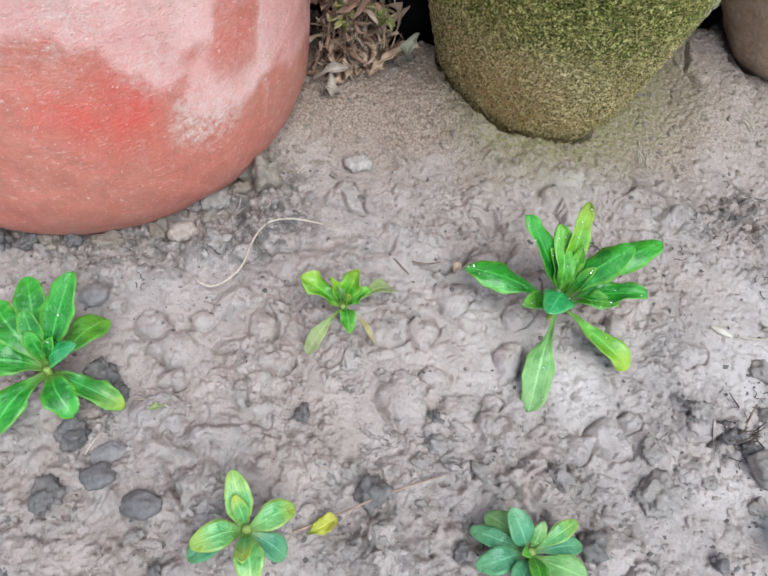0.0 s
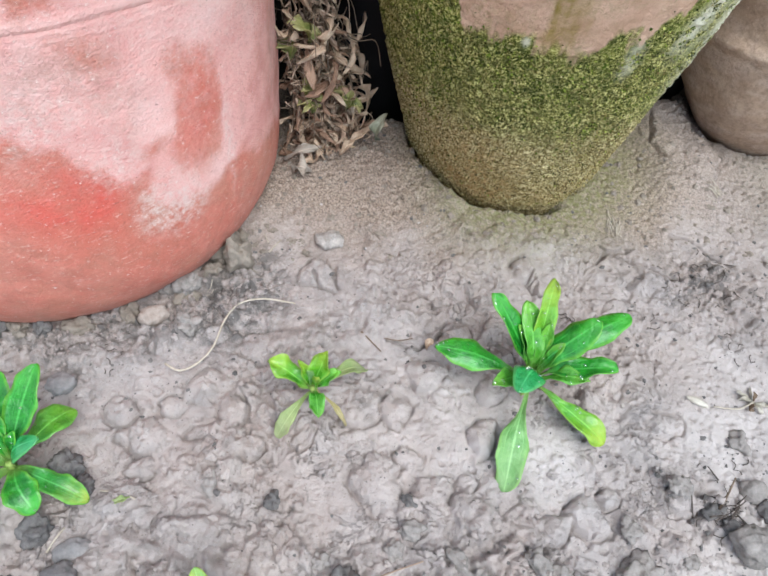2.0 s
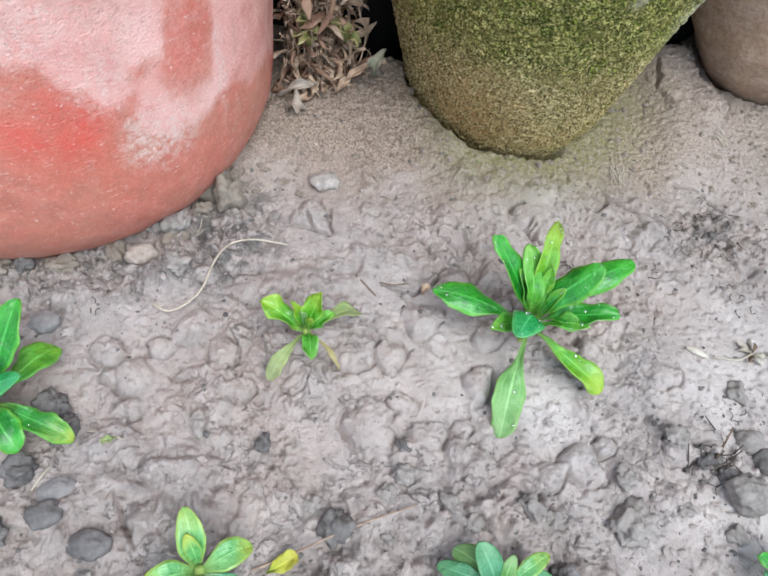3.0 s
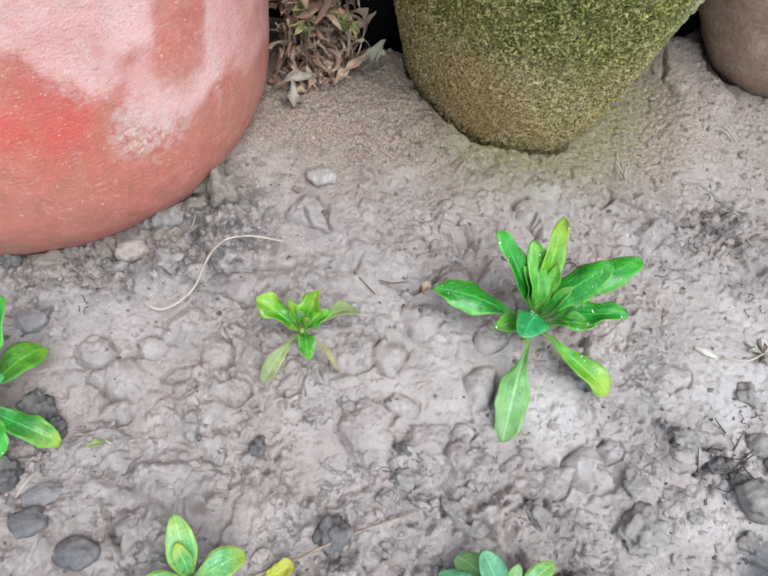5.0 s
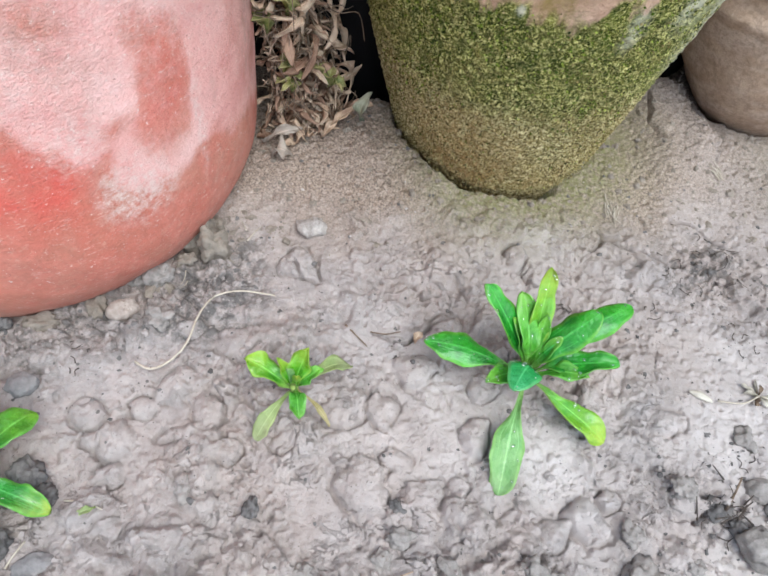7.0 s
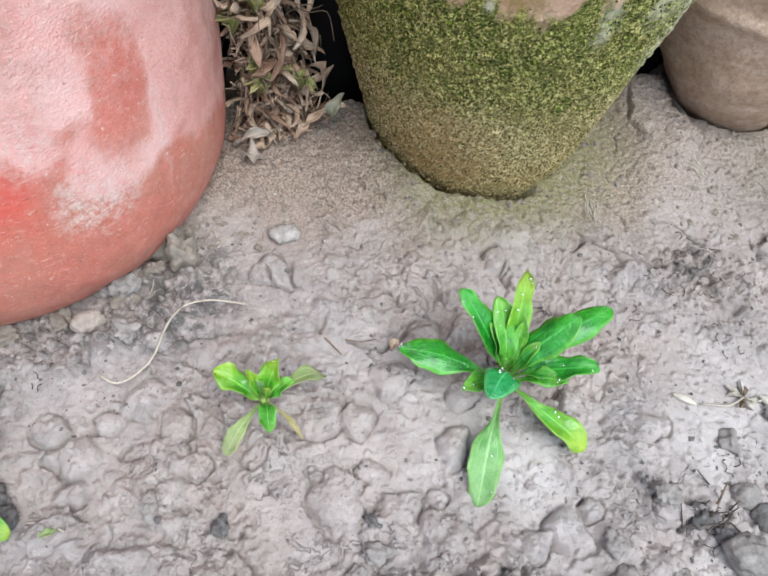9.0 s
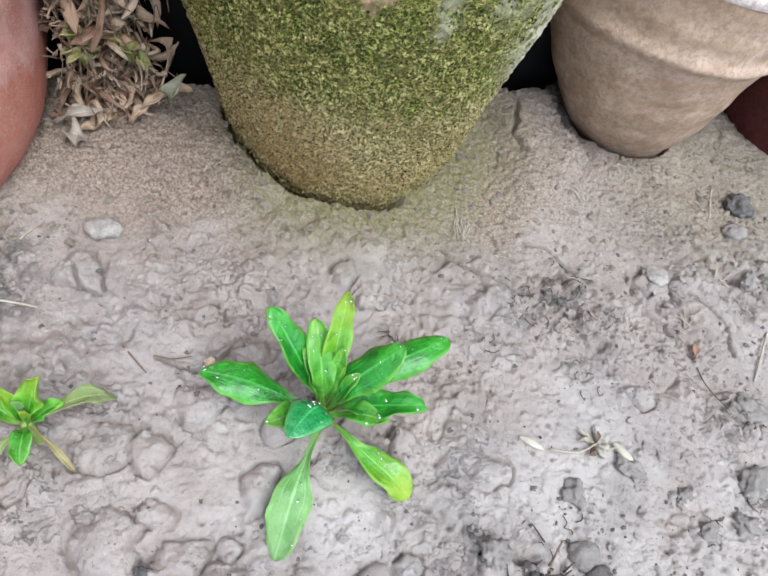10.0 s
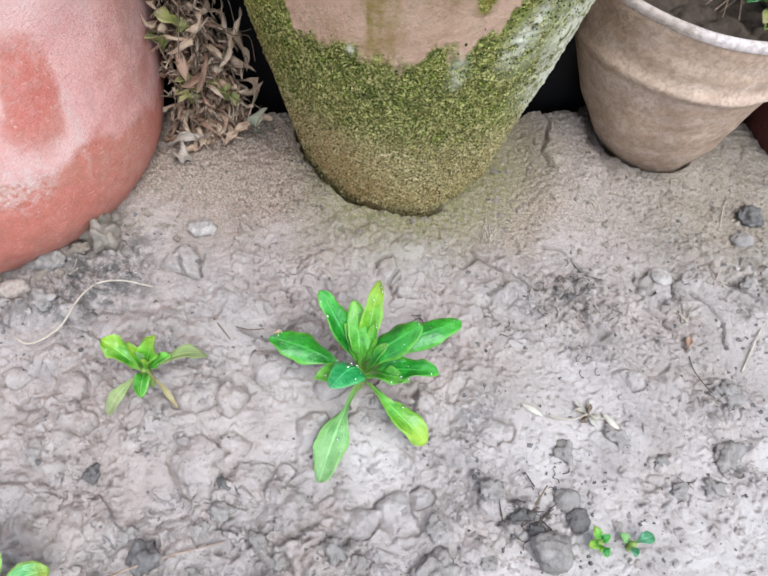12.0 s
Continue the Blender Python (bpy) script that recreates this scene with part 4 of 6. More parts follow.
def moss_pot():
    pot = thing("mossy_pot", "clay pot overgrown with green moss, bare patch below its chalky rim", "plant pot", (*MOSS_POT, 0), "row of clay pots")
    pot.rotation_euler = (0, radians(-3), 0)
    wall = [(0.060, -0.13), (0.066, -0.04), (0.0735, -0.008), (0.0800, 0.001), (0.0875, 0.03), (0.0945, 0.06), (0.108, 0.12), (0.121, 0.18), (0.133, 0.24), (0.138, 0.265)]

    def values(A, Z):
        deg = np.degrees(A)
        wob = 0.010 * fbm(A * 0.6, Z * 1.2, 0.05, 4, 2)
        low = np.interp(deg, [-180, -134, -128, -122, -115, -108, -100, -96, -92, -86, -78, -72, -66, -40, 180], [0.30, 0.27, 0.190, 0.183, 0.187, 0.184, 0.176, 0.172, 0.180, 0.190, 0.194, 0.202, 0.26, 0.30, 0.30])
        high = 0.246 + 0 * Z
        for a0, wide, drip in ((-120, 5, 0.010), (-103, 4, 0.010), (-86, 6, 0.012), (-78, 3, 0.020), (-130, 4, 0.03)):
            high = high - drip * np.exp(-((deg - a0) / wide) ** 2)
        bare = step(-0.014, 0.014, Z + 1.8 * wob - low) * (1 - step(-0.018, 0.014, Z + 1.8 * wob - high))
        streak = np.clip(1 - np.abs(deg + 103.5 + 6 * fbm(A, Z, 0.06, 2, 1)) / 6.0, 0, 1) * 1.4 + 0.8 * np.clip(1 - np.abs(deg + 78) / 3, 0, 1) * (Z > 0.215) + 0.7 * np.clip(1 - np.abs(deg + 121) / 3, 0, 1) * (Z > 0.22)
        stain = np.clip(streak, 0, 1) * step(0.17, 0.2, Z)
        green = step(0.045, 0.155, Z + 2.5 * wob) * 0.92
        green = green - 0.6 * ellipse(A, Z, -118, 0.045, 22, 0.035, 0.9) - 0.3 * ellipse(A, Z, -95, 0.02, 30, 0.03, 0.9)
        green = np.where(deg > -75, green * 0.85 + 0.1, green)
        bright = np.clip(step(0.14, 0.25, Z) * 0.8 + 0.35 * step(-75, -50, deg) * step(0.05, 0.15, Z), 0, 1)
        lime = np.clip(1.2 * step(-62, -40, deg) * (1 - step(5, 25, deg)) * step(0.09, 0.17, Z) + ellipse(A, Z, -80, 0.172, 2.4, 0.012, 0.9) * 0.65 + 0.9 * ellipse(A, Z, -110, 0.183, 1.0, 0.003, 0.5) + ellipse(A, Z, -63, 0.185, 5, 0.02, 0.9) * 0.5, 0, 1)
        lime = np.clip(lime + 1.2 * step(-50, -32, deg) * (1 - step(10, 25, deg)) * step(0.06, 0.13, Z) + 0.8 * np.exp(-((deg + 63 - 180 * (Z - 0.2)) / 3.5) ** 2) * step(0.16, 0.2, Z), 0, 1)
        rusty = np.clip(ellipse(A, Z, -122, 0.035, 20, 0.045, 0.9) + 0.5 * ellipse(A, Z, -85, 0.012, 30, 0.025, 0.9) + 0.3 * fbm(A * 0.3, Z, 0.04, 3, 6) * (Z < 0.1), 0, 1)
        return {"rusty": rusty, "bare": bare, "stain": stain, "green": green, "bright": bright, "lime": lime}
    me = turned("wall", wall, 480, 0.002, 2, values, 30)
    co = np.empty(len(me.vertices) * 3, np.float32)
    me.vertices.foreach_get("co", co)
    co = co.reshape(-1, 3)
    bare = np.empty(len(me.vertices), np.float32)
    me.attributes["bare"].data.foreach_get("value", bare)
    ang, rad = np.arctan2(co[:, 1], co[:, 0]), np.hypot(co[:, 0], co[:, 1])
    tuft = 0.0017 * fbm(ang * 0.11, co[:, 2], 0.0046, 3, 1, 0.7) + 0.0016 * cells(ang * 0.11, co[:, 2], 0.0034, 1)[1]
    rad2 = rad + tuft * (1 - 0.85 * bare)
    co[:, 0], co[:, 1] = co[:, 0] * rad2 / rad, co[:, 1] * rad2 / rad
    me.vertices.foreach_set("co", co.ravel())
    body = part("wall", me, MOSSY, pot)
    tufts(body)
    rim = [(0.1355, 0.263), (0.1455, 0.264), (0.1525, 0.269), (0.155, 0.282), (0.1555, 0.307), (0.1515, 0.313), (0.1425, 0.313), (0.1395, 0.307), (0.1385, 0.267)]
    part("rim", turned("rim", rim, 160, 0.001, 3, lambda A, Z: {"pale": 0.6 + 0 * Z}, 6), RIM_CLAY, pot, "chalky pale rim")
    pot_soil("potting_soil", 0.1405, 0.292, pot, 3)


def clay_pot():
    pot = thing("ridged_clay_pot", "small buff clay pot with turned ridges and chalky rim", "plant pot", (*CLAY_POT, 0), "row of clay pots")
    pot.rotation_euler = (radians(-6), radians(-10), 0)
    wall = [(0.034, -0.02), (0.0445, 0.0), (0.0525, 0.010), (0.0585, 0.020), (0.0628, 0.029), (0.0648, 0.036), (0.0690, 0.045), (0.0735, 0.055), (0.0750, 0.063), (0.0785, 0.074), (0.0818, 0.085), (0.0850, 0.094), (0.0875, 0.098), (0.0915, 0.1015), (0.0918, 0.1040), (0.0885, 0.1069), (0.0880, 0.1105), (0.0885, 0.1155), (0.0902, 0.1213), (0.0898, 0.1270), (0.0917, 0.1371), (0.0935, 0.1443), (0.0940, 0.1501)]
    part("wall", turned("wall", wall, 160, 0.0028, 4, lambda A, Z: {"pale": np.clip(0.6 * fbm(A * 0.035, Z, 0.012, 4, 2) + 0.12 + 0.35 * np.exp(-((Z - 0.102) / 0.012) ** 2), 0, 0.6)}, 6, 0.27), BUFF_CLAY, pot)
    rim = [(0.0939, 0.1486), (0.0946, 0.1501), (0.0950, 0.1522), (0.0945, 0.1548), (0.0925, 0.1566), (0.0895, 0.1566), (0.0875, 0.1544), (0.0865, 0.1371)]
    part("rim", turned("rim", rim, 160, 0.001, 5, lambda A, Z: {"pale": np.clip(0.9 * np.exp(-((np.degrees(A) + 65) / 45) ** 2) + 0.15 + 0.4 * fbm(A * 0.1, Z, 0.03, 3, 1), 0, 1)}, 6, 0.27), LIP_CLAY, pot, "pinkish-white chalky rim")
    pot_soil("potting_soil", 0.0885, 0.137, pot, 5, 0.24, 1.7)


def far_pot():
    pot = thing("shaded_red_pot", "red clay pot standing half hidden at the end, coloured dark for its shade", "plant pot", (*FAR_POT, 0), "row of clay pots")
    wall = [(0.075, -0.03), (0.084, 0.0), (0.092, 0.03), (0.105, 0.10), (0.115, 0.18), (0.12, 0.22), (0.115, 0.222), (0.11, 0.21)]
    part("wall", turned("wall", wall, 128, 0.002, 6, lambda A, Z: {"pale": 0.25 + 0 * Z}, 6), SHADED_RED, pot)
    pot_soil("potting_soil", 0.108, 0.19, pot, 7)


TUFT_GREEN = tuft_material("moss_grain", ((0.0, (0.012, 0.020, 0.005)), (0.45, (0.068, 0.105, 0.012)), (0.85, (0.26, 0.31, 0.05)), (1.0, (0.55, 0.54, 0.16))))
TUFT_BROWN = tuft_material("brown_moss_grain", ((0.0, (0.06, 0.045, 0.016)), (0.6, (0.28, 0.215, 0.08)), (1.0, (0.52, 0.43, 0.21))))


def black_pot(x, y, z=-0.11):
    pot = thing("gap_filling_black_pot", "black plastic nursery pot put in to darken a gap behind the clay pots", "plant pot", (x, y, z), "black nursery pots")
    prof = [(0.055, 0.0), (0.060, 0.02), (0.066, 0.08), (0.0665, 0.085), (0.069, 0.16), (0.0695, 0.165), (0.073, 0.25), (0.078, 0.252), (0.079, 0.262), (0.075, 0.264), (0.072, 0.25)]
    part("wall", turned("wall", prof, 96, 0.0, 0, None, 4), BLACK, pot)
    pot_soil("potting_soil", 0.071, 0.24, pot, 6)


# The first pot is inferred; the other two are added to blacken gaps.
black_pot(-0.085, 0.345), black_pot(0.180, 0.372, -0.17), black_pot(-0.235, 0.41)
red_pot(), moss_pot(), clay_pot(), far_pot()


# ---- seedlings ----
def seedling(name, label, at, crown, leaves, group="seedlings in the bed", drops=0):
    """leaves: rows of tip, width, material and shape options, in metres of the bed."""
    z0 = soil_at(*at)
    plant = thing(name, label, "plant", (*at, z0), group)
    c = Vector(crown) - Vector((*at, z0))
    part("stem", tube_mesh("stem", [(0, 0, -0.006), c * 0.5 + Vector((0.001, 0, 0)), c], 0.0022, 0.0026), STEM, plant)
    made = []
    for tip, width, mat, options in leaves:
        rel = Vector(tip) - Vector((*at, z0))
        start = c + Vector((rel.x - c.x, rel.y - c.y, 0)).normalized() * 0.0015 - Vector((0, 0, random.uniform(0, 0.006)))
        made.append((part("leaf", leaf_mesh("leaf", start, rel, width, **options), mat, plant), width))
    for k in range(drops):
        ob, width = made[k % len(made)]
        v = ob.data.vertices[random.choice([i for i in range(7 * 9, 20 * 9) if 0 < i % 9 < 8])]
        r = 0.0005 + 0.0012 * random.random() ** 2
        bm = bmesh.new()
        bmesh.ops.create_uvsphere(bm, u_segments=10, v_segments=6, radius=r)
        for w in bm.verts:
            w.co.z *= 0.4
            w.co += v.co + Vector((0, 0, 0.0003))
        for f in bm.faces:
            f.smooth = True
        part("water_drop", bm, WATER, ob, "clear water drop")
    return plant


seedling("seedling", "bright green rosette seedling with wet spoon-shaped leaves in soil", (0.0, 0.003), (0.0, 0.004, 0.026), [
    ((-0.061, 0.023, 0.035), 0.0205, GREEN, dict(arch=0.10, fold=-0.2)),
    ((-0.029, 0.036, 0.074), 0.016, GREEN, dict(arch=0.08, fold=0.35, wave=0.14)),
    ((-0.008, 0.034, 0.068), 0.015, MID_GREEN, dict(arch=0.14, fold=0.3, wave=0.18)),
    ((0.007, 0.040, 0.082), 0.013, GREEN_YELLOW, dict(arch=0.05, fold=0.45, wave=0.2, petiole=0.2)),
    ((0.034, 0.018, 0.070), 0.0195, GREEN, dict(arch=0.14, fold=-0.3, petiole=0.15)),
    ((0.063, 0.031, 0.054), 0.019, GREEN, dict(arch=0.18, fold=-0.3)),
    ((0.047, -0.004, 0.049), 0.016, GREEN, dict(arch=0.12, fold=0.3, wave=0.2, petiole=0.2)),
    ((0.028, -0.010, 0.046), 0.011, MID_GREEN, dict(arch=0.10, fold=0.3, wave=0.2)),
    ((0.044, -0.037, 0.008), 0.018, GREEN_YELLOW, dict(arch=0.08, fold=0.2, petiole=0.42, wave=0.14)),
    ((-0.025, -0.061, 0.002), 0.021, PALE_GREEN, dict(arch=0.06, fold=0.12, petiole=0.42, widest=0.62, wave=0.18)),
    ((-0.020, -0.019, 0.054), 0.0205, BLUE_SHEEN, dict(arch=0.26, fold=-0.25, petiole=0.1, widest=0.5, wave=0.03, ragged=0.2)),
    ((-0.030, -0.008, 0.041), 0.013, MID_GREEN, dict(arch=0.16, fold=0.25)),
    ((-0.012, 0.022, 0.060), 0.008, MID_GREEN, dict(arch=0.05, fold=0.5, wave=0.2)),
    ((0.006, 0.022, 0.062), 0.009, MID_GREEN, dict(arch=0.05, fold=0.5, wave=0.2)),
    ((0.014, 0.010, 0.056), 0.008, MID_GREEN, dict(arch=0.05, fold=0.5)),
    ((-0.004, 0.000, 0.042), 0.006, MID_GREEN, dict(arch=0.05, fold=0.5)),
], drops=84)
seedling("seedling", "small yellowish-green seedling with a few wilting leaves", (-0.137, 0.001), (-0.138, 0.002, 0.025), [
    ((-0.165, 0.014, 0.038), 0.014, GREEN_YELLOW, dict(arch=0.10, fold=0.4, petiole=0.12, wave=0.25)),
    ((-0.130, 0.013, 0.050), 0.013, GREEN_YELLOW, dict(arch=0.05, fold=0.45, petiole=0.12, wave=0.25)),
    ((-0.146, 0.010, 0.044), 0.007, GREEN_YELLOW, dict(arch=0.05, fold=0.5, petiole=0.12, wave=0.2)),
    ((-0.103, 0.022, 0.007), 0.010, WILTED, dict(arch=0.20, fold=0.35, petiole=0.12, wave=0.15)),
    ((-0.122, 0.008, 0.034), 0.009, MID_GREEN, dict(arch=0.15, fold=0.4, petiole=0.12, wave=0.2)),
    ((-0.118, -0.015, 0.003), 0.0032, YELLOW_DRY, dict(arch=0.18, fold=0.6, petiole=0.1, wave=0.3)),
    ((-0.161, -0.021, 0.004), 0.010, WILTED, dict(arch=0.18, fold=0.25, petiole=0.12, widest=0.75)),
    ((-0.135, -0.020, 0.031), 0.010, MID_GREEN, dict(arch=0.20, fold=0.4, petiole=0.12, wave=0.15)),
    ((-0.136, 0.000, 0.042), 0.005, GREEN_YELLOW, dict(arch=0.05, fold=0.5)),
    ((-0.141, 0.006, 0.040), 0.005, PALE_GREEN, dict(arch=0.05, fold=0.5)),
])
seedling("seedling", "leafy deep green seedling with glossy overlapping leaves", (-0.308, -0.040), (-0.307, -0.035, 0.020), [
    ((-0.321, 0.013, 0.040), 0.0175, GREEN, dict(arch=0.14, fold=0.2, petiole=0.12, widest=0.7)),
    ((-0.290, 0.007, 0.056), 0.0185, GREEN, dict(arch=0.10, fold=0.2, petiole=0.12, widest=0.66)),
    ((-0.279, -0.002, 0.014), 0.019, MID_GREEN, dict(arch=0.16, fold=0.1, petiole=0.3, widest=0.62)),
    ((-0.286, -0.031, 0.043), 0.0135, BLUE_SHEEN, dict(arch=0.2, fold=-0.2, petiole=0.1, widest=0.5, wave=0.03, ragged=0.2)),
    ((-0.290, -0.063, 0.016), 0.019, GREEN, dict(arch=0.22, fold=0.15, petiole=0.12)),
    ((-0.264, -0.057, 0.012), 0.014, GREEN_TIPPED, dict(arch=0.14, fold=0.2, petiole=0.12, wave=0.2)),
    ((-0.338, -0.002, 0.036), 0.019, GREEN, dict(arch=0.14, fold=0.2, petiole=0.12)),
    ((-0.345, -0.032, 0.027), 0.022, GREEN, dict(arch=0.16, fold=0.2, petiole=0.12)),
    ((-0.333, -0.070, 0.012), 0.020, GREEN, dict(arch=0.14, fold=0.15, petiole=0.15)),
    ((-0.316, -0.012, 0.046), 0.012, GREEN, dict(arch=0.08, fold=0.3, petiole=0.12)),
    ((-0.313, -0.022, 0.040), 0.009, GREEN, dict(arch=0.05, fold=0.4)),
    ((-0.300, -0.026, 0.040), 0.008, GREEN, dict(arch=0.05, fold=0.4)),
], drops=14)
seedling("seedling", "young seedling with broad leaves edged in yellow", (-0.191, -0.128), (-0.191, -0.128, 0.026), [
    ((-0.199, -0.101, 0.039), 0.0140, BROAD, dict(arch=0.14, fold=0.2, petiole=0.05, widest=0.5, wave=0.02, ragged=0.15)),
    ((-0.166, -0.118, 0.024), 0.0145, BROAD, dict(arch=0.18, fold=0.2, petiole=0.05, widest=0.5, wave=0.02, ragged=0.15)),
    ((-0.219, -0.134, 0.026), 0.0150, BROAD, dict(arch=0.2, fold=0.2, petiole=0.05, widest=0.5, wave=0.02, ragged=0.15)),
    ((-0.187, -0.156, 0.030), 0.0150, BROAD, dict(arch=0.2, fold=0.2, petiole=0.05, widest=0.55, wave=0.02, ragged=0.15)),
    ((-0.171, -0.140, 0.012), 0.0130, BLUE_GREEN, dict(arch=0.12, fold=0.15, petiole=0.1, wave=0.03, ragged=0.15)),
    ((-0.222, -0.138, 0.012), 0.0140, BLUE_GREEN, dict(arch=0.12, fold=0.15, petiole=0.1, wave=0.03, ragged=0.15)),
    ((-0.196, -0.114, 0.040), 0.0080, BROAD, dict(arch=0.05, fold=0.3, petiole=0.1, wave=0.02, ragged=0.15)),
    ((-0.190, -0.146, 0.046), 0.0085, BROAD, dict(arch=0.10, fold=0.2, petiole=0.1, widest=0.75, wave=0.02, ragged=0.15)),
])


def ring_of_leaves(c, z, sizes, mats, lift):
    out = []
    for k, (ang, r, w) in enumerate(sizes):
        a = radians(ang)
        out.append(((c[0] + r * math.cos(a), c[1] + r * math.sin(a), z + lift[k % len(lift)]), w, mats[k % len(mats)], dict(arch=0.22, fold=0.12, petiole=0.22)))
    return out


ROUND = dict(arch=0.18, fold=0.12, petiole=0.22, widest=0.6, wave=0.03, ragged=0.25)
seedling("seedling", "compact bluish-green seedling with small round leaves", (-0.041, -0.143), (-0.041, -0.144, 0.016), [
    ((-0.053, -0.124, 0.030), 0.0150, BLUE_GREEN, ROUND),
    ((-0.061, -0.122, 0.010), 0.0150, PALE_GREEN, ROUND),
    ((-0.072, -0.131, 0.012), 0.0110, BLUE_GREEN, ROUND),
    ((-0.072, -0.150, 0.018), 0.0140, BLUE_GREEN, ROUND),
    ((-0.055, -0.164, 0.024), 0.0135, BLUE_GREEN, ROUND),
    ((-0.044, -0.165, 0.034), 0.0100, MID_GREEN, ROUND),
    ((-0.012, -0.160, 0.014), 0.0160, PALE_GREEN, ROUND),
    ((-0.013, -0.130, 0.020), 0.0095, BROAD, ROUND),
    ((-0.010, -0.141, 0.012), 0.0115, BLUE_GREEN, ROUND),
    ((-0.032, -0.130, 0.022), 0.0080, PALE_GREEN, ROUND),
    ((-0.048, -0.146, 0.026), 0.0065, MID_GREEN, ROUND),
])
seedling("seedling", "small green seedling half sunk among dark clods", (0.121, -0.146), (0.121, -0.146, 0.012),
         ring_of_leaves((0.121, -0.146), 0.012, [(150, 0.018, 0.011), (200, 0.018, 0.01), (90, 0.017, 0.01), (30, 0.016, 0.01), (280, 0.016, 0.01)], [GREEN, BLUE_GREEN, GREEN_YELLOW], [0.006, 0.0]))
seedling("sprout", "tiny bright green sprout between dark clods", (0.150, -0.097), (0.150, -0.097, 0.009),
         ring_of_leaves((0.150, -0.097), 0.010, [(110, 0.009, 0.006), (30, 0.008, 0.005), (200, 0.009, 0.006), (290, 0.009, 0.006), (250, 0.006, 0.004)], [GREEN_YELLOW, GREEN], [0.004, 0.001]))
seedling("sprout", "flat bluish sprout leaf lying on the soil", (0.172, -0.098), (0.173, -0.097, 0.006),
         ring_of_leaves((0.175, -0.096), 0.006, [(20, 0.012, 0.008), (150, 0.010, 0.006), (250, 0.009, 0.006)], [BLUE_GREEN, PALE_GREEN], [0.003, 0.001]))


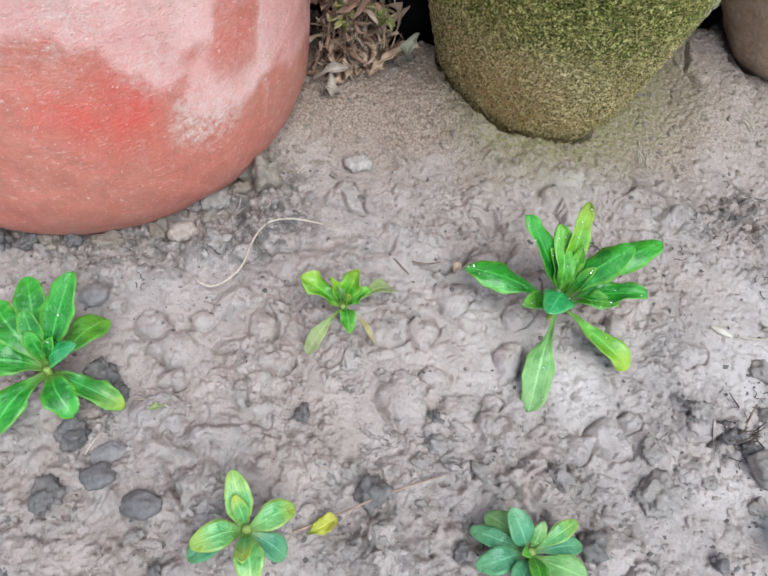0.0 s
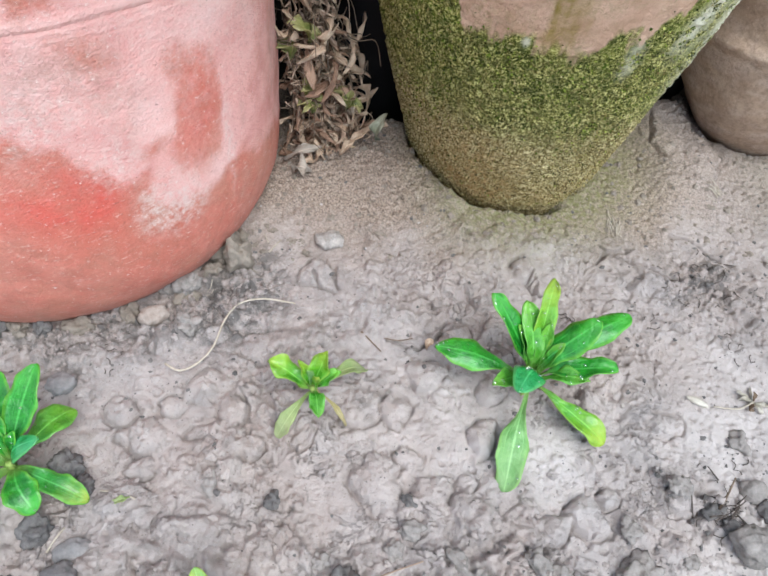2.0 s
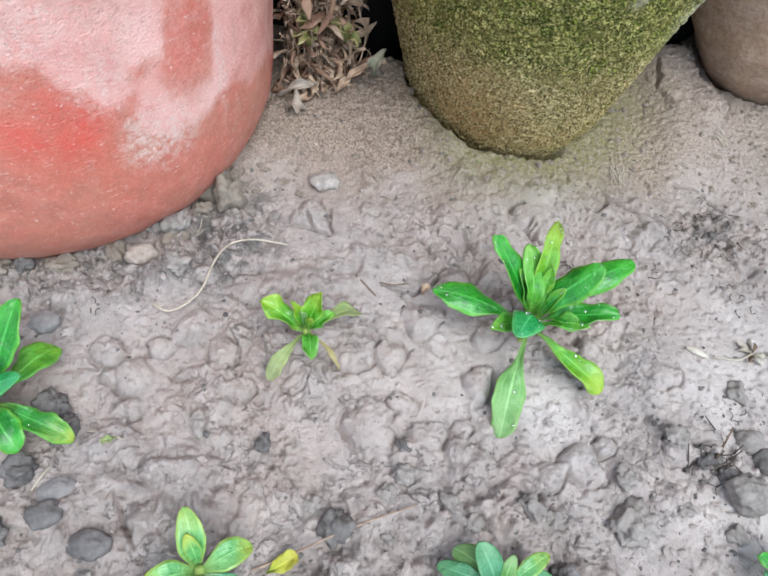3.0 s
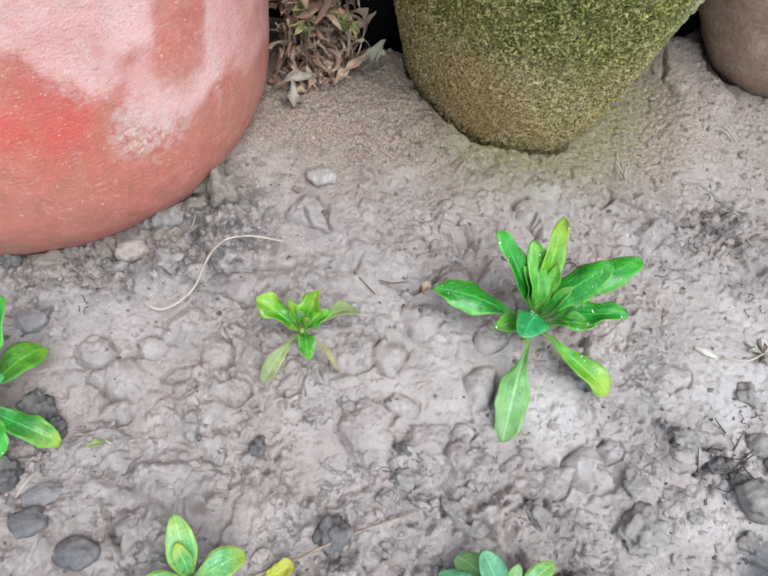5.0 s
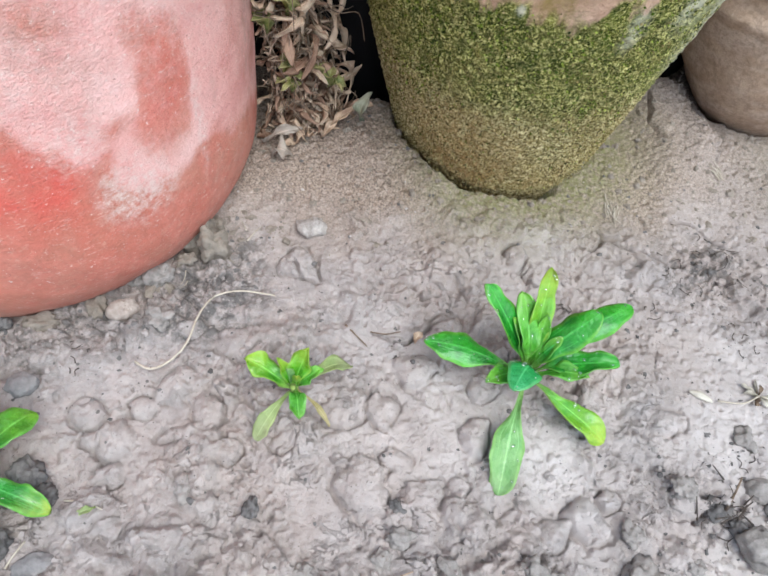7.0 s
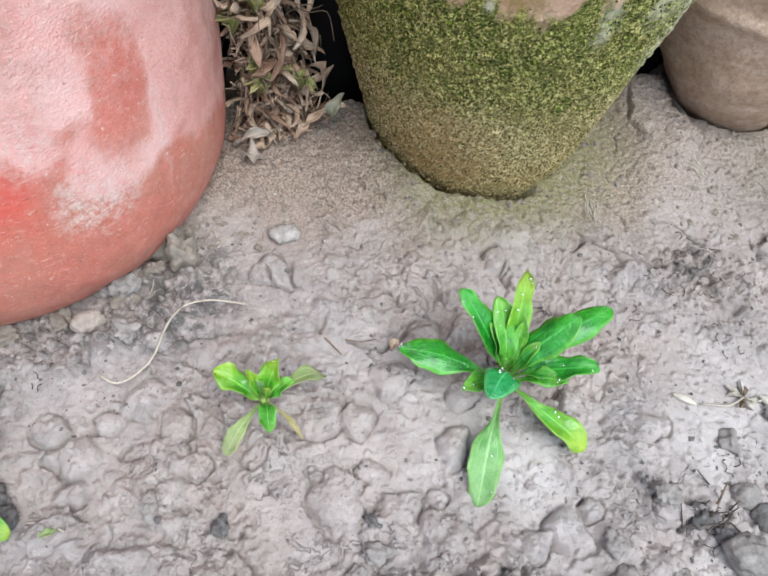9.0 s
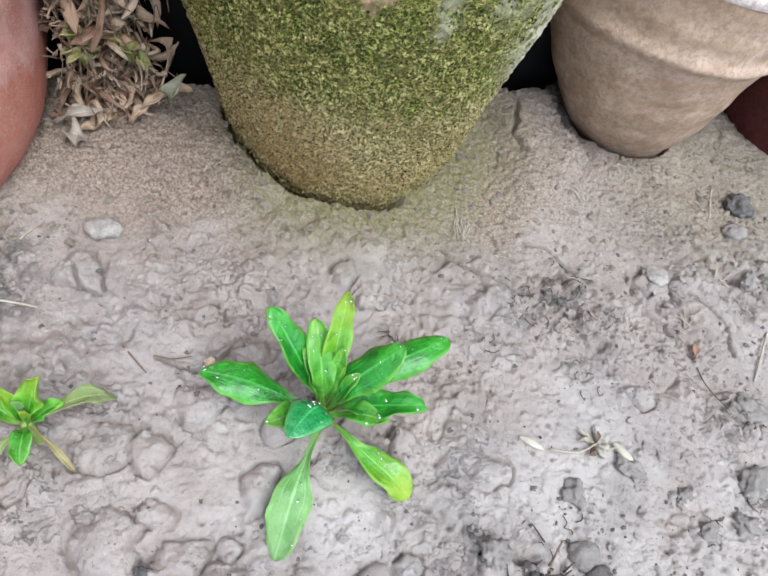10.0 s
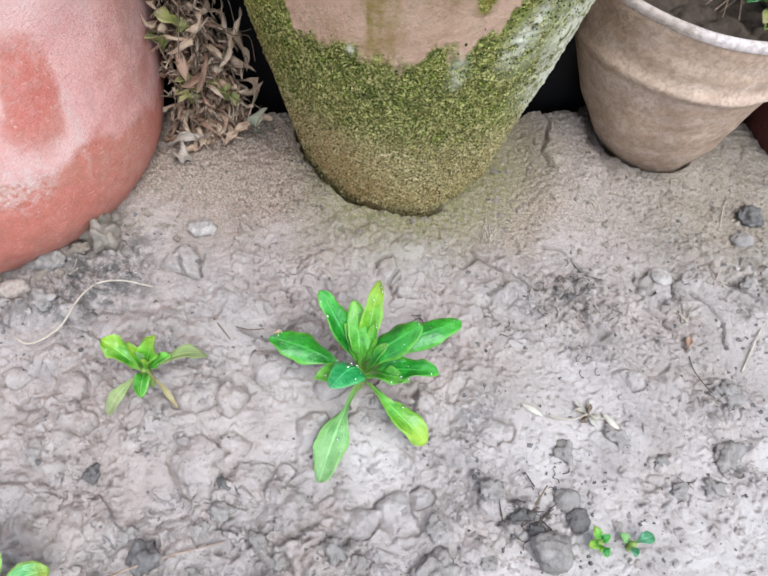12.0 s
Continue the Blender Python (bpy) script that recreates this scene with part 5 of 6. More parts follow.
# ---- withered plant between the red and the mossy pot ----
def withered_plant():
    z0 = soil_at(-0.105, 0.235)
    plant = thing("withered_succulent", "withered trailing succulent with brown curled leaves and few green rosettes", "plant", (-0.105, 0.235, z0))
    rnd = random.Random(11)
    spines = []
    for k in range(11):
        x, y = rnd.uniform(-0.040, 0.014), rnd.uniform(-0.012, 0.03)
        top = Vector((x * 0.7 - 0.034, y + 0.014, rnd.uniform(0.15, 0.30)))
        pts = [Vector((x, y, -0.004 if y < 0.01 else -0.05)), Vector((x * 1.1 - 0.004, y, 0.05)), Vector((x * 0.9 - 0.014, y + 0.004, 0.11)), top]
        pts = [p + Vector((rnd.uniform(-0.005, 0.005), rnd.uniform(-0.005, 0.005), 0)) for p in pts]
        part("stem", tube_mesh("stem", pts, 0.0009, 0.0006), TWIG, plant)
        spines.append(pts)

    def on(spine, s):
        k = min(int(s * 3), 2)
        return spine[k].lerp(spine[k + 1], s * 3 - k)
    for k in range(400):
        p = on(rnd.choice(spines), rnd.random() ** 1.2)
        a = rnd.uniform(math.pi * 0.85, math.pi * 2.15)
        size = rnd.uniform(0.007, 0.024)
        tip = p + Vector((math.cos(a) * size, math.sin(a) * size * 0.9 - 0.003, rnd.uniform(-0.8, 0.5) * size))
        tip.z = max(tip.z, 0.002)
        part("dried_leaf", leaf_mesh("dried_leaf", p, tip, size * rnd.uniform(0.16, 0.42) * rnd.uniform(0.45, 1), arch=rnd.uniform(-0.7, 0.8), fold=rnd.uniform(0.3, 2.0), petiole=0.15, wave=0.6, roll=rnd.uniform(-2.5, 2.5), droop=rnd.uniform(-0.3, 0.6), widest=rnd.uniform(0.3, 0.75), n=9, m=5), (DRY_LEAF, DRY_LEAF, DRY_BROWN, DRY_LEAF, DRY_BROWN)[k % 5], plant)
    shreds = bmesh.new()
    for k in range(520):
        p = on(rnd.choice(spines), rnd.random()) + Vector((rnd.gauss(0, 0.004), rnd.gauss(-0.003, 0.004), 0))
        d = [Vector((rnd.gauss(0, 0.0038), rnd.gauss(-0.001, 0.0035), rnd.gauss(-0.001, 0.0045))) for _ in range(2)]
        bit = tube_mesh("shred", [p, p + d[0], p + d[0] + d[1]], rnd.uniform(0.0004, 0.0014), 0.0003, 5)
        shreds.from_mesh(bit)
        bpy.data.meshes.remove(bit)
    part("dry_litter", shreds, SHRED, plant)["kind"] = "stuff"
    for k in range(150):
        p = on(rnd.choice(spines), rnd.random())
        d = [Vector((rnd.gauss(0, 0.007), rnd.gauss(-0.004, 0.006), rnd.gauss(-0.004, 0.010))) for _ in range(3)]
        part("dry_strand", tube_mesh("dry_strand", [p, p + d[0], p + d[0] + d[1], p + d[0] + d[1] + d[2]], rnd.uniform(0.0003, 0.0007), 0.0003, 5), (TWIG, SHRED, TWIG)[k % 3], plant)
    rosettes = [(-0.044, -0.008, 0.086), (-0.031, -0.008, 0.100), (-0.034, -0.010, 0.054), (-0.029, -0.014, 0.044), (-0.003, -0.012, 0.048), (-0.036, -0.004, 0.150)]
    for c in rosettes:
        for k in range(4):
            a = rnd.uniform(0, 2 * math.pi)
            size = rnd.uniform(0.013, 0.021)
            b = Vector(c) + Vector((0, -0.010, 0))
            tip = b + Vector((math.cos(a) * size * 0.75, -0.003 + math.sin(a) * size * 0.5, rnd.uniform(0.0, 1.0) * size))
            part("green_leaf", leaf_mesh("green_leaf", b, tip, size * rnd.uniform(0.35, 0.6), arch=rnd.uniform(0.1, 0.4), fold=rnd.uniform(0.4, 1.2), roll=rnd.uniform(-0.7, 0.7), wave=0.25, petiole=0.1, n=8, m=5), OLD_GREEN, plant)
    for k in range(26):
        x, y = rnd.uniform(-0.050, 0.012), rnd.uniform(-0.034, 0.012)
        z = soil_at(-0.105 + x, 0.235 + y) - z0 + 0.003
        a, size = rnd.uniform(0, 6.28), rnd.uniform(0.009, 0.020)
        part("dried_leaf", leaf_mesh("dried_leaf", (x, y, z), (x + math.cos(a) * size, y + math.sin(a) * size * 0.6, z + rnd.uniform(0.0, 0.012)), size * rnd.uniform(0.15, 0.4), arch=rnd.uniform(-0.1, 0.3), fold=1.1, petiole=0.1, wave=0.35, roll=rnd.uniform(-1, 1), n=11, m=7), DRY_BROWN if k % 2 else DRY_LEAF, plant)
    low = soil_at(-0.085, 0.200) - z0 + 0.004
    part("green_leaf", leaf_mesh("green_leaf", (0.022, -0.026, low + 0.014), (0.027, -0.020, low + 0.036), 0.009, arch=0.35, fold=0.8, petiole=0.1, wave=0.3), GREY_GREEN, plant, "curled grey-green leaf")
    part("dried_leaf", leaf_mesh("dried_leaf", (-0.004, -0.024, low + 0.002), (0.030, -0.012, low + 0.018), 0.0065, arch=0.15, fold=0.9, petiole=0.1, wave=0.35), DRY_LEAF, plant, "long pinkish dried leaf")
    part("dried_leaf", leaf_mesh("dried_leaf", (-0.052, -0.034, low), (-0.022, -0.028, low + 0.008), 0.007, arch=0.25, fold=1.2, petiole=0.1, wave=0.5, roll=0.5, ragged=1.7), GREY_SCRAP, plant, "long dried leaf on the soil")
    part("dried_leaf", leaf_mesh("dried_leaf", (-0.046, -0.044, low - 0.002), (-0.030, -0.048, low + 0.001), 0.013, arch=0.3, fold=0.5, petiole=0.05, wave=0.5, ragged=1.7, widest=0.5), GREY_SCRAP, plant, "crumpled dried leaf scrap")


withered_plant()


# ---- weeds in the ridged pot ----
def weeds():
    rnd = random.Random(5)
    for k in range(26):
        x, y = CLAY_POT[0] + rnd.uniform(0.016, 0.064), CLAY_POT[1] + rnd.uniform(-0.035, 0.050)
        weed = thing("weed", "thin green weed growing in the ridged clay pot", "plant", (x, y, 0.142 - 0.06 * (x - CLAY_POT[0]) - 0.1 * (y - CLAY_POT[1])), "weeds in the clay pot")
        top = Vector((rnd.uniform(-0.02, 0.02), rnd.uniform(-0.02, 0.02), rnd.uniform(0.025, 0.06)))
        part("stem", tube_mesh("stem", [(0, 0, -0.004), top * 0.5 + Vector((0.003, 0, 0)), top], 0.0008, 0.0005), STEM, weed)
        for j in range(7):
            b = top * rnd.uniform(0.25, 1.0)
            g = rnd.uniform(0, 6.28)
            size = rnd.uniform(0.008, 0.018)
            part("leaf", leaf_mesh("leaf", b, b + Vector((math.cos(g) * size, math.sin(g) * size, rnd.uniform(-0.2, 0.6) * size)), size * 0.42, petiole=0.12, n=8, m=5), (WEED_GREEN, WEED_GREEN, OLD_GREEN, WEED_GREEN)[j % 4], weed)
    for k in range(34):
        x, y = CLAY_POT[0] + rnd.uniform(-0.045, 0.05), CLAY_POT[1] + rnd.uniform(-0.02, 0.055)
        g, tall = rnd.uniform(0, 6.28), rnd.uniform(0.012, 0.05)
        end = Vector((math.cos(g) * tall * 0.7, math.sin(g) * tall * 0.7, tall))
        stalk = part("dry_stalk", tube_mesh("dry_stalk", [(0, 0, -0.006), end * 0.5 + Vector((0.003, 0.002, 0)), end], 0.0007, 0.0004), SHRED if k % 4 == 0 else TWIG)
        stalk.location = (x, y, 0.142 - 0.06 * (x - CLAY_POT[0]) - 0.1 * (y - CLAY_POT[1]))
        tagged(stalk, "dry broken stalk in the potting soil", "stalk", "dry stalks in the clay pot")


weeds()


# ---- stones, clods and litter on the bed ----
def lump(name, label, category, x, y, size, mat, turn=0.0, sink=0.35, rough=0.3, seed=1, group="", crumb=0.0):
    sx, sy, sz = size
    ob = part(name, lump_mesh(name, sx, sy, sz, rough, seed, crumb=crumb), mat)
    tagged(ob, label, category, group)
    ob.location = (x, y, soil_at(x, y) + sz * (1 - 2 * sink))
    ob.rotation_euler = (0, 0, radians(turn))
    return ob


lump("pebble", "pale flat pebble lying on the sandy soil", "stone", -0.123, 0.136, (0.0115, 0.0080, 0.0060), STONE_PALE, 5, 0.30, 0.30, 31, "", 0.05)
lump("stone", "pinkish-white stone beside the red pot", "stone", -0.245, 0.071, (0.0088, 0.0075, 0.007), STONE_PINK, 20, 0.3, 0.3, 2)
lump("stone", "grey flat stone by a crack in the soil", "stone", 0.243, 0.110, (0.010, 0.008, 0.005), STONE_PALE, -20, 0.42, 0.3, 5)
lump("pebble", "smooth dark oval pebble on silt", "stone", -0.274, -0.094, (0.0095, 0.0075, 0.005), STONE_GREY, 10, 0.3, 0.22, 6)
lump("pebble", "smooth dark oval pebble on silt", "stone", -0.250, -0.109, (0.0110, 0.0078, 0.0065), STONE_GREY, 0, 0.25, 0.2, 7)
lump("pebble", "smooth grey oval pebble half sunk in silt", "stone", -0.271, -0.080, (0.0115, 0.0070, 0.0045), STONE_MID, 12, 0.35, 0.15, 8)
lump("pebble", "smooth grey pebble behind the leafy seedling", "stone", -0.296, 0.022, (0.0085, 0.008, 0.005), STONE_MID, 0, 0.35, 0.25, 9)
lump("stone", "rough grey stone by the dark soil", "stone", 0.330, 0.155, (0.010, 0.008, 0.006), CLOD_MID, 30, 0.3, 0.3, 10)

PALE_CLODS = [(-0.198, 0.124, 0.0125, 0.011, 0.021), (-0.208, 0.107, 0.009, 0.007, 0.008), (-0.225, 0.090, 0.013, 0.008, 0.007), (-0.262, 0.077, 0.010, 0.007, 0.006), (-0.328, 0.060, 0.008, 0.006, 0.006),
              (-0.293, 0.063, 0.012, 0.007, 0.007), (-0.189, 0.139, 0.007, 0.006, 0.008)]
DARK_CLODS = [(-0.163, -0.058, 0.0045, 0.0065, 0.005), (-0.299, -0.104, 0.010, 0.009, 0.009), (-0.292, -0.069, 0.009, 0.010, 0.008), (-0.281, -0.034, 0.010, 0.011, 0.010), (-0.273, -0.046, 0.009, 0.008, 0.007),
              (-0.124, -0.107, 0.011, 0.0105, 0.009), (-0.002, -0.141, 0.009, 0.009, 0.008), (0.106, -0.078, 0.008, 0.007, 0.005),
              (0.114, -0.090, 0.007, 0.006, 0.005), (0.345, 0.181, 0.013, 0.012, 0.008), (0.074, -0.153, 0.006, 0.0055, 0.005), (-0.076, -0.141, 0.006, 0.004, 0.004), (-0.239, -0.145, 0.006, 0.004, 0.004),
              (-0.083, -0.064, 0.006, 0.004, 0.004), (-0.343, 0.063, 0.009, 0.007, 0.007), (-0.314, 0.062, 0.007, 0.006, 0.005), (-0.360, 0.064, 0.009, 0.007, 0.006)]
GREY_CLODS = [(0.141, -0.037, 0.008, 0.009, 0.006), (0.269, 0.007, 0.013, 0.011, 0.007), (0.257, -0.038, 0.010, 0.013, 0.007), (0.209, -0.041, 0.006, 0.005, 0.004), (-0.198, -0.044, 0.011, 0.009, 0.006),
              (0.049, -0.088, 0.007, 0.008, 0.005), (0.048, -0.115, 0.015, 0.0145, 0.009), (0.086, -0.066, 0.008, 0.009, 0.005), (0.081, -0.108, 0.006, 0.005, 0.004), (-0.094, -0.091, 0.007, 0.006, 0.005),
              (-0.083, -0.080, 0.009, 0.006, 0.005), (-0.136, -0.093, 0.006, 0.006, 0.004), (-0.095, -0.113, 0.006, 0.004, 0.004), (-0.253, -0.126, 0.006, 0.004, 0.003), (0.110, -0.123, 0.008, 0.006, 0.005),
              (0.216, -0.062, 0.009, 0.006, 0.005), (0.180, -0.024, 0.007, 0.009, 0.004), (-0.058, -0.098, 0.008, 0.006, 0.004), (-0.046, -0.108, 0.007, 0.006, 0.004)]
BANK_CLODS = [(-0.220, 0.061, 0.009, 0.0095, 0.006), (-0.223, 0.094, 0.010, 0.009, 0.008), (-0.238, 0.094, 0.006, 0.006, 0.006), (-0.014, -0.104, 0.009, 0.007, 0.005), (0.002, -0.111, 0.008, 0.007, 0.005),
              (-0.120, -0.131, 0.008, 0.006, 0.004), (-0.136, -0.138, 0.006, 0.005, 0.004), (0.318, 0.108, 0.009, 0.005, 0.004), (0.282, 0.013, 0.008, 0.007, 0.005), (0.240, -0.060, 0.009, 0.008, 0.005)]
lump("soil_clod", "large round cracked grey soil clod", "soil clod", 0.121, -0.101, (0.0140, 0.0135, 0.0125), CLOD_MID, 20, 0.27, 0.16, 44, "grey soil clods", 0.2)
lump("soil_clod", "smooth grey dome of drying soil", "soil clod", 0.137, -0.069, (0.0105, 0.0085, 0.008), CLOD_MID, 0, 0.4, 0.12, 47, "grey soil clods", 0.1)
lump("soil_clod", "smooth dark damp soil clod", "soil clod", 0.142, -0.082, (0.0085, 0.0075, 0.007), CLOD_DARK, 30, 0.4, 0.15, 48, "dark soil clods", 0.1)
for k, (x, y, sx, sy, sz) in enumerate(PALE_CLODS):
    lump("soil_clod", "lump of dried sandy mud against the red pot", "soil clod", x, y, (sx, sy, sz * 0.9), CLOD_SAND, k * 37, 0.42, 0.35, 20 + k, "pale soil clods", 0.28)
lump("soil_clod", "upright lump of dried mud against the red pot", "soil clod", -0.190, 0.114, (0.0125, 0.0095, 0.019), CLOD_SAND, 25, 0.28, 0.30, 19, "pale soil clods", 0.25)
for k, (x, y, sx, sy, sz) in enumerate(DARK_CLODS):
    lump("soil_clod", "crumbly damp dark soil clod on the bed", "soil clod", x, y, (sx, sy, sz * 1.1), CLOD_DARK, k * 53, 0.30, 0.28, 60 + k, "dark soil clods", 0.28)
for k, (x, y, sx, sy, sz) in enumerate(GREY_CLODS + BANK_CLODS):
    lump("soil_clod", "crumbly drying grey soil clod on the bed", "soil clod", x, y, (sx, sy, sz), CLOD_MID, k * 71, 0.38, 0.28, 120 + k, "grey soil clods", 0.28)


def crumbs(name, label, count, sizes, mat, seed, weight, level=2):
    """Loose small crumbs of soil, in one mesh."""
    rs = np.random.RandomState(seed)
    bm = bmesh.new()
    bmesh.ops.create_icosphere(bm, subdivisions=level, radius=1.0)
    unit = np.array([v.co[:] for v in bm.verts])
    tri = np.array([[v.index for v in f.verts] for f in bm.faces])
    bm.free()
    x, y = rs.uniform(-0.40, 0.42, count * 4), rs.uniform(-0.18, 0.26, count * 4)
    keep = rs.rand(count * 4) < weight(x, y)
    for c, r in ((RED_POT, 0.15), (MOSS_POT, 0.09), (CLAY_POT, 0.06), (FAR_POT, 0.09)):
        keep &= np.hypot(x - c[0], y - c[1]) > r
    x, y = x[keep][:count], y[keep][:count]
    z = soil_height(x, y)
    s = sizes[0] + (sizes[1] - sizes[0]) * rs.rand(len(x)) ** 5
    shape = unit[None] * (1 + 0.24 * rs.randn(len(x), len(unit), 1)) * s[:, None, None] * np.stack([rs.uniform(0.7, 1.4, len(x)), rs.uniform(0.7, 1.2, len(x)), rs.uniform(0.5, 0.9, len(x))], -1)[:, None, :]
    pts = shape + np.stack([x, y, z - 0.05 * s], -1)[:, None, :]
    faces = tri[None] + (np.arange(len(x)) * len(unit))[:, None, None]
    me = bpy.data.meshes.new(name)
    me.from_pydata(pts.reshape(-1, 3).tolist(), [], faces.reshape(-1, 3).tolist())
    me.polygons.foreach_set("use_smooth", np.zeros(len(me.polygons), bool))
    tagged(part(name, me, mat), label, "soil crumbs", kind="stuff")


crumbs("soil_crumbs", "small loose crumbs of beige soil on the bed", 2600, (0.0005, 0.0036), SOIL, 3, lambda x, y: (0.35 + 0.4 * step(-0.02, -0.10, y) + 0.3 * step(0.1, 0.2, x)) * (1 - step(0.10, 0.135, y)))
crumbs("fine_crumbs", "fine crumbs of beige soil over the bed", 6000, (0.0004, 0.0019), SOIL, 8, lambda x, y: (0.08 + step(-0.05, 0.35, fbm(x, y, 0.04, 3, 0))) * (1 - step(0.11, 0.14, y)), 1)
crumbs("sandy_crumbs", "small crumbs of sandy soil on the bank", 1500, (0.0004, 0.0030), CLOD_SAND, 6, lambda x, y: step(0.10, 0.14, y))
crumbs("dark_crumbs", "scattered dark crumbs of damp soil", 3200, (0.0003, 0.0017), CLOD_DARK, 4, lambda x, y: np.clip(0.20 + 0.9 * crumbly(x, y) + np.exp(-(np.hypot(x - 0.27, y) / 0.04) ** 2) + np.exp(-(np.hypot(x - 0.13, y + 0.08) / 0.06) ** 2) + np.exp(-(np.hypot(x - 0.17, y - 0.09) / 0.06) ** 2) + 0.5 * step(-0.07, -0.13, y) + np.exp(-(np.hypot(x + 0.28, y - 0.06) / 0.07) ** 2) + 0.7 * np.exp(-(np.hypot(x + 0.19, y - 0.095) / 0.05) ** 2) + 0.4 * step(0.22, 0.3, x), 0, 1))
crumbs("pale_grit", "fine pale grit on the sandy bank", 420, (0.0003, 0.0012), STONE_PALE, 5, lambda x, y: np.exp(-(np.hypot((x + 0.06) * 0.5, y - 0.15) / 0.05) ** 2))


def on_soil(points, lift):
    return [(x, y, soil_at(x, y) + lift + (z if len(rest) else 0)) for x, y, *rest in points for z in [rest[0] if rest else 0]]


def litter(name, label, category, points, r0, r1, mat, lift=0.001):
    x0, y0 = points[0][:2]
    pts = on_soil(points, lift)
    for _ in range(2):
        pts = [(x, y, z if k in (0, len(pts) - 1) else 0.25 * pts[k - 1][2] + 0.5 * z + 0.25 * pts[k + 1][2]) for k, (x, y, z) in enumerate(pts)]
    ob = part(name, tube_mesh(name, [(x - x0, y - y0, z) for x, y, z in pts], r0, r1), mat)
    ob.location = (x0, y0, 0)
    return tagged(ob, label, category)


litter("root_fibre", "thin pale curved root lying on the soil", "root", [(-0.233, 0.033), (-0.223, 0.027), (-0.211, 0.032, 0.002), (-0.202, 0.043, 0.003), (-0.196, 0.061, 0.003), (-0.187, 0.074, 0.002), (-0.171, 0.079, 0.002), (-0.149, 0.076)], 0.0009, 0.0006, STRAW, 0.0050)
litter("twig", "short dark twig lying on the soil", "twig", [(-0.104, 0.055), (-0.098, 0.048, 0.001), (-0.091, 0.040)], 0.0007, 0.0004, TWIG)
# No twig: this dark strip stands in for a small shaded crack.
litter("twig", "thin dark strip standing in for the shade of a small crack", "twig", [(-0.088, 0.050), (-0.078, 0.048, 0.001), (-0.068, 0.050)], 0.0005, 0.0003, TWIG)
litter("straw", "thin dry straw lying across the silt", "straw", [(-0.168, -0.126), (-0.150, -0.121, 0.002), (-0.128, -0.113, 0.003), (-0.100, -0.104, 0.003), (-0.078, -0.098)], 0.0007, 0.0004, SHRED, 0.003)
litter("straw", "thin dry straw lying across the silt", "straw", [(-0.230, -0.107), (-0.219, -0.112, 0.001), (-0.207, -0.117)], 0.0006, 0.0004, STRAW)
litter("straw", "short pale straw beside a grey pebble", "straw", [(-0.285, -0.080), (-0.282, -0.074, 0.002), (-0.278, -0.067)], 0.0007, 0.0005, STRAW)
litter("straw", "long dry straw lying on rough soil", "straw", [(0.323, 0.074), (0.308, 0.054, 0.003), (0.291, 0.030)], 0.0009, 0.0006, STRAW)
litter("straw", "dry grass stalk on the greenish soil", "straw", [(0.330, 0.200), (0.322, 0.186, 0.004), (0.316, 0.170)], 0.0007, 0.0005, STRAW)
litter("twig", "greenish twig lying beside the leafy seedling", "twig", [(-0.262, -0.047), (-0.250, -0.050, 0.001), (-0.240, -0.055)], 0.0007, 0.0005, STRAW)
for tx, ty, count, lean, loose in ((0.202, 0.172, 9, 118, 14), (0.106, 0.153, 10, 262, 12), (0.255, 0.072, 9, 80, 50), (-0.212, 0.098, 3, 255, 30), (-0.166, 0.128, 2, 65, 20), (0.300, 0.110, 4, 30, 30), (0.340, 0.070, 3, 60, 20)):
    rnd = random.Random(count)
    for k in range(count):
        a, r = radians(lean + rnd.gauss(0, loose)), rnd.uniform(0.004, 0.010)
        x, y = tx + rnd.gauss(0, 0.0045), ty + rnd.gauss(0, 0.0045)
        litter("straw", "frayed bit of pale straw on the soil", "straw", [(x, y), (x + r * math.cos(a), y + r * math.sin(a), rnd.uniform(0.0, 0.003)), (x + 1.8 * r * math.cos(a + rnd.gauss(0, 0.12)), y + 1.8 * r * math.sin(a + rnd.gauss(0, 0.12)))], rnd.uniform(0.0003, 0.0007), 0.0002, STRAW, 0.0015)
for k in range(26):
    rnd = random.Random(k)
    x, y = 0.160 + rnd.gauss(0, 0.018), 0.090 + rnd.gauss(0, 0.011)
    a, s = rnd.uniform(0, 6.28), rnd.uniform(0.0015, 0.0045)
    litter("twig", "dark bit of rotted root on the soil", "twig", [(x, y), (x + s * math.cos(a), y + s * math.sin(a), 0.003), (x + 2 * s * math.cos(a + 0.4), y + 2 * s * math.sin(a + 0.4))], 0.0004, 0.0002, ROT)


CLUSTERS = [(0.107, -0.083, 0.014, 22), (0.118, -0.078, 0.008, 8), (0.272, 0.008, 0.012, 9), (0.256, -0.041, 0.014, 9), (0.212, -0.060, 0.012, 7), (0.169, 0.034, 0.010, 6), (0.048, 0.061, 0.008, 5), (0.130, -0.066, 0.012, 9), (0.106, 0.059, 0.006, 4), (-0.270, 0.040, 0.014, 6)]
rnd = random.Random(21)
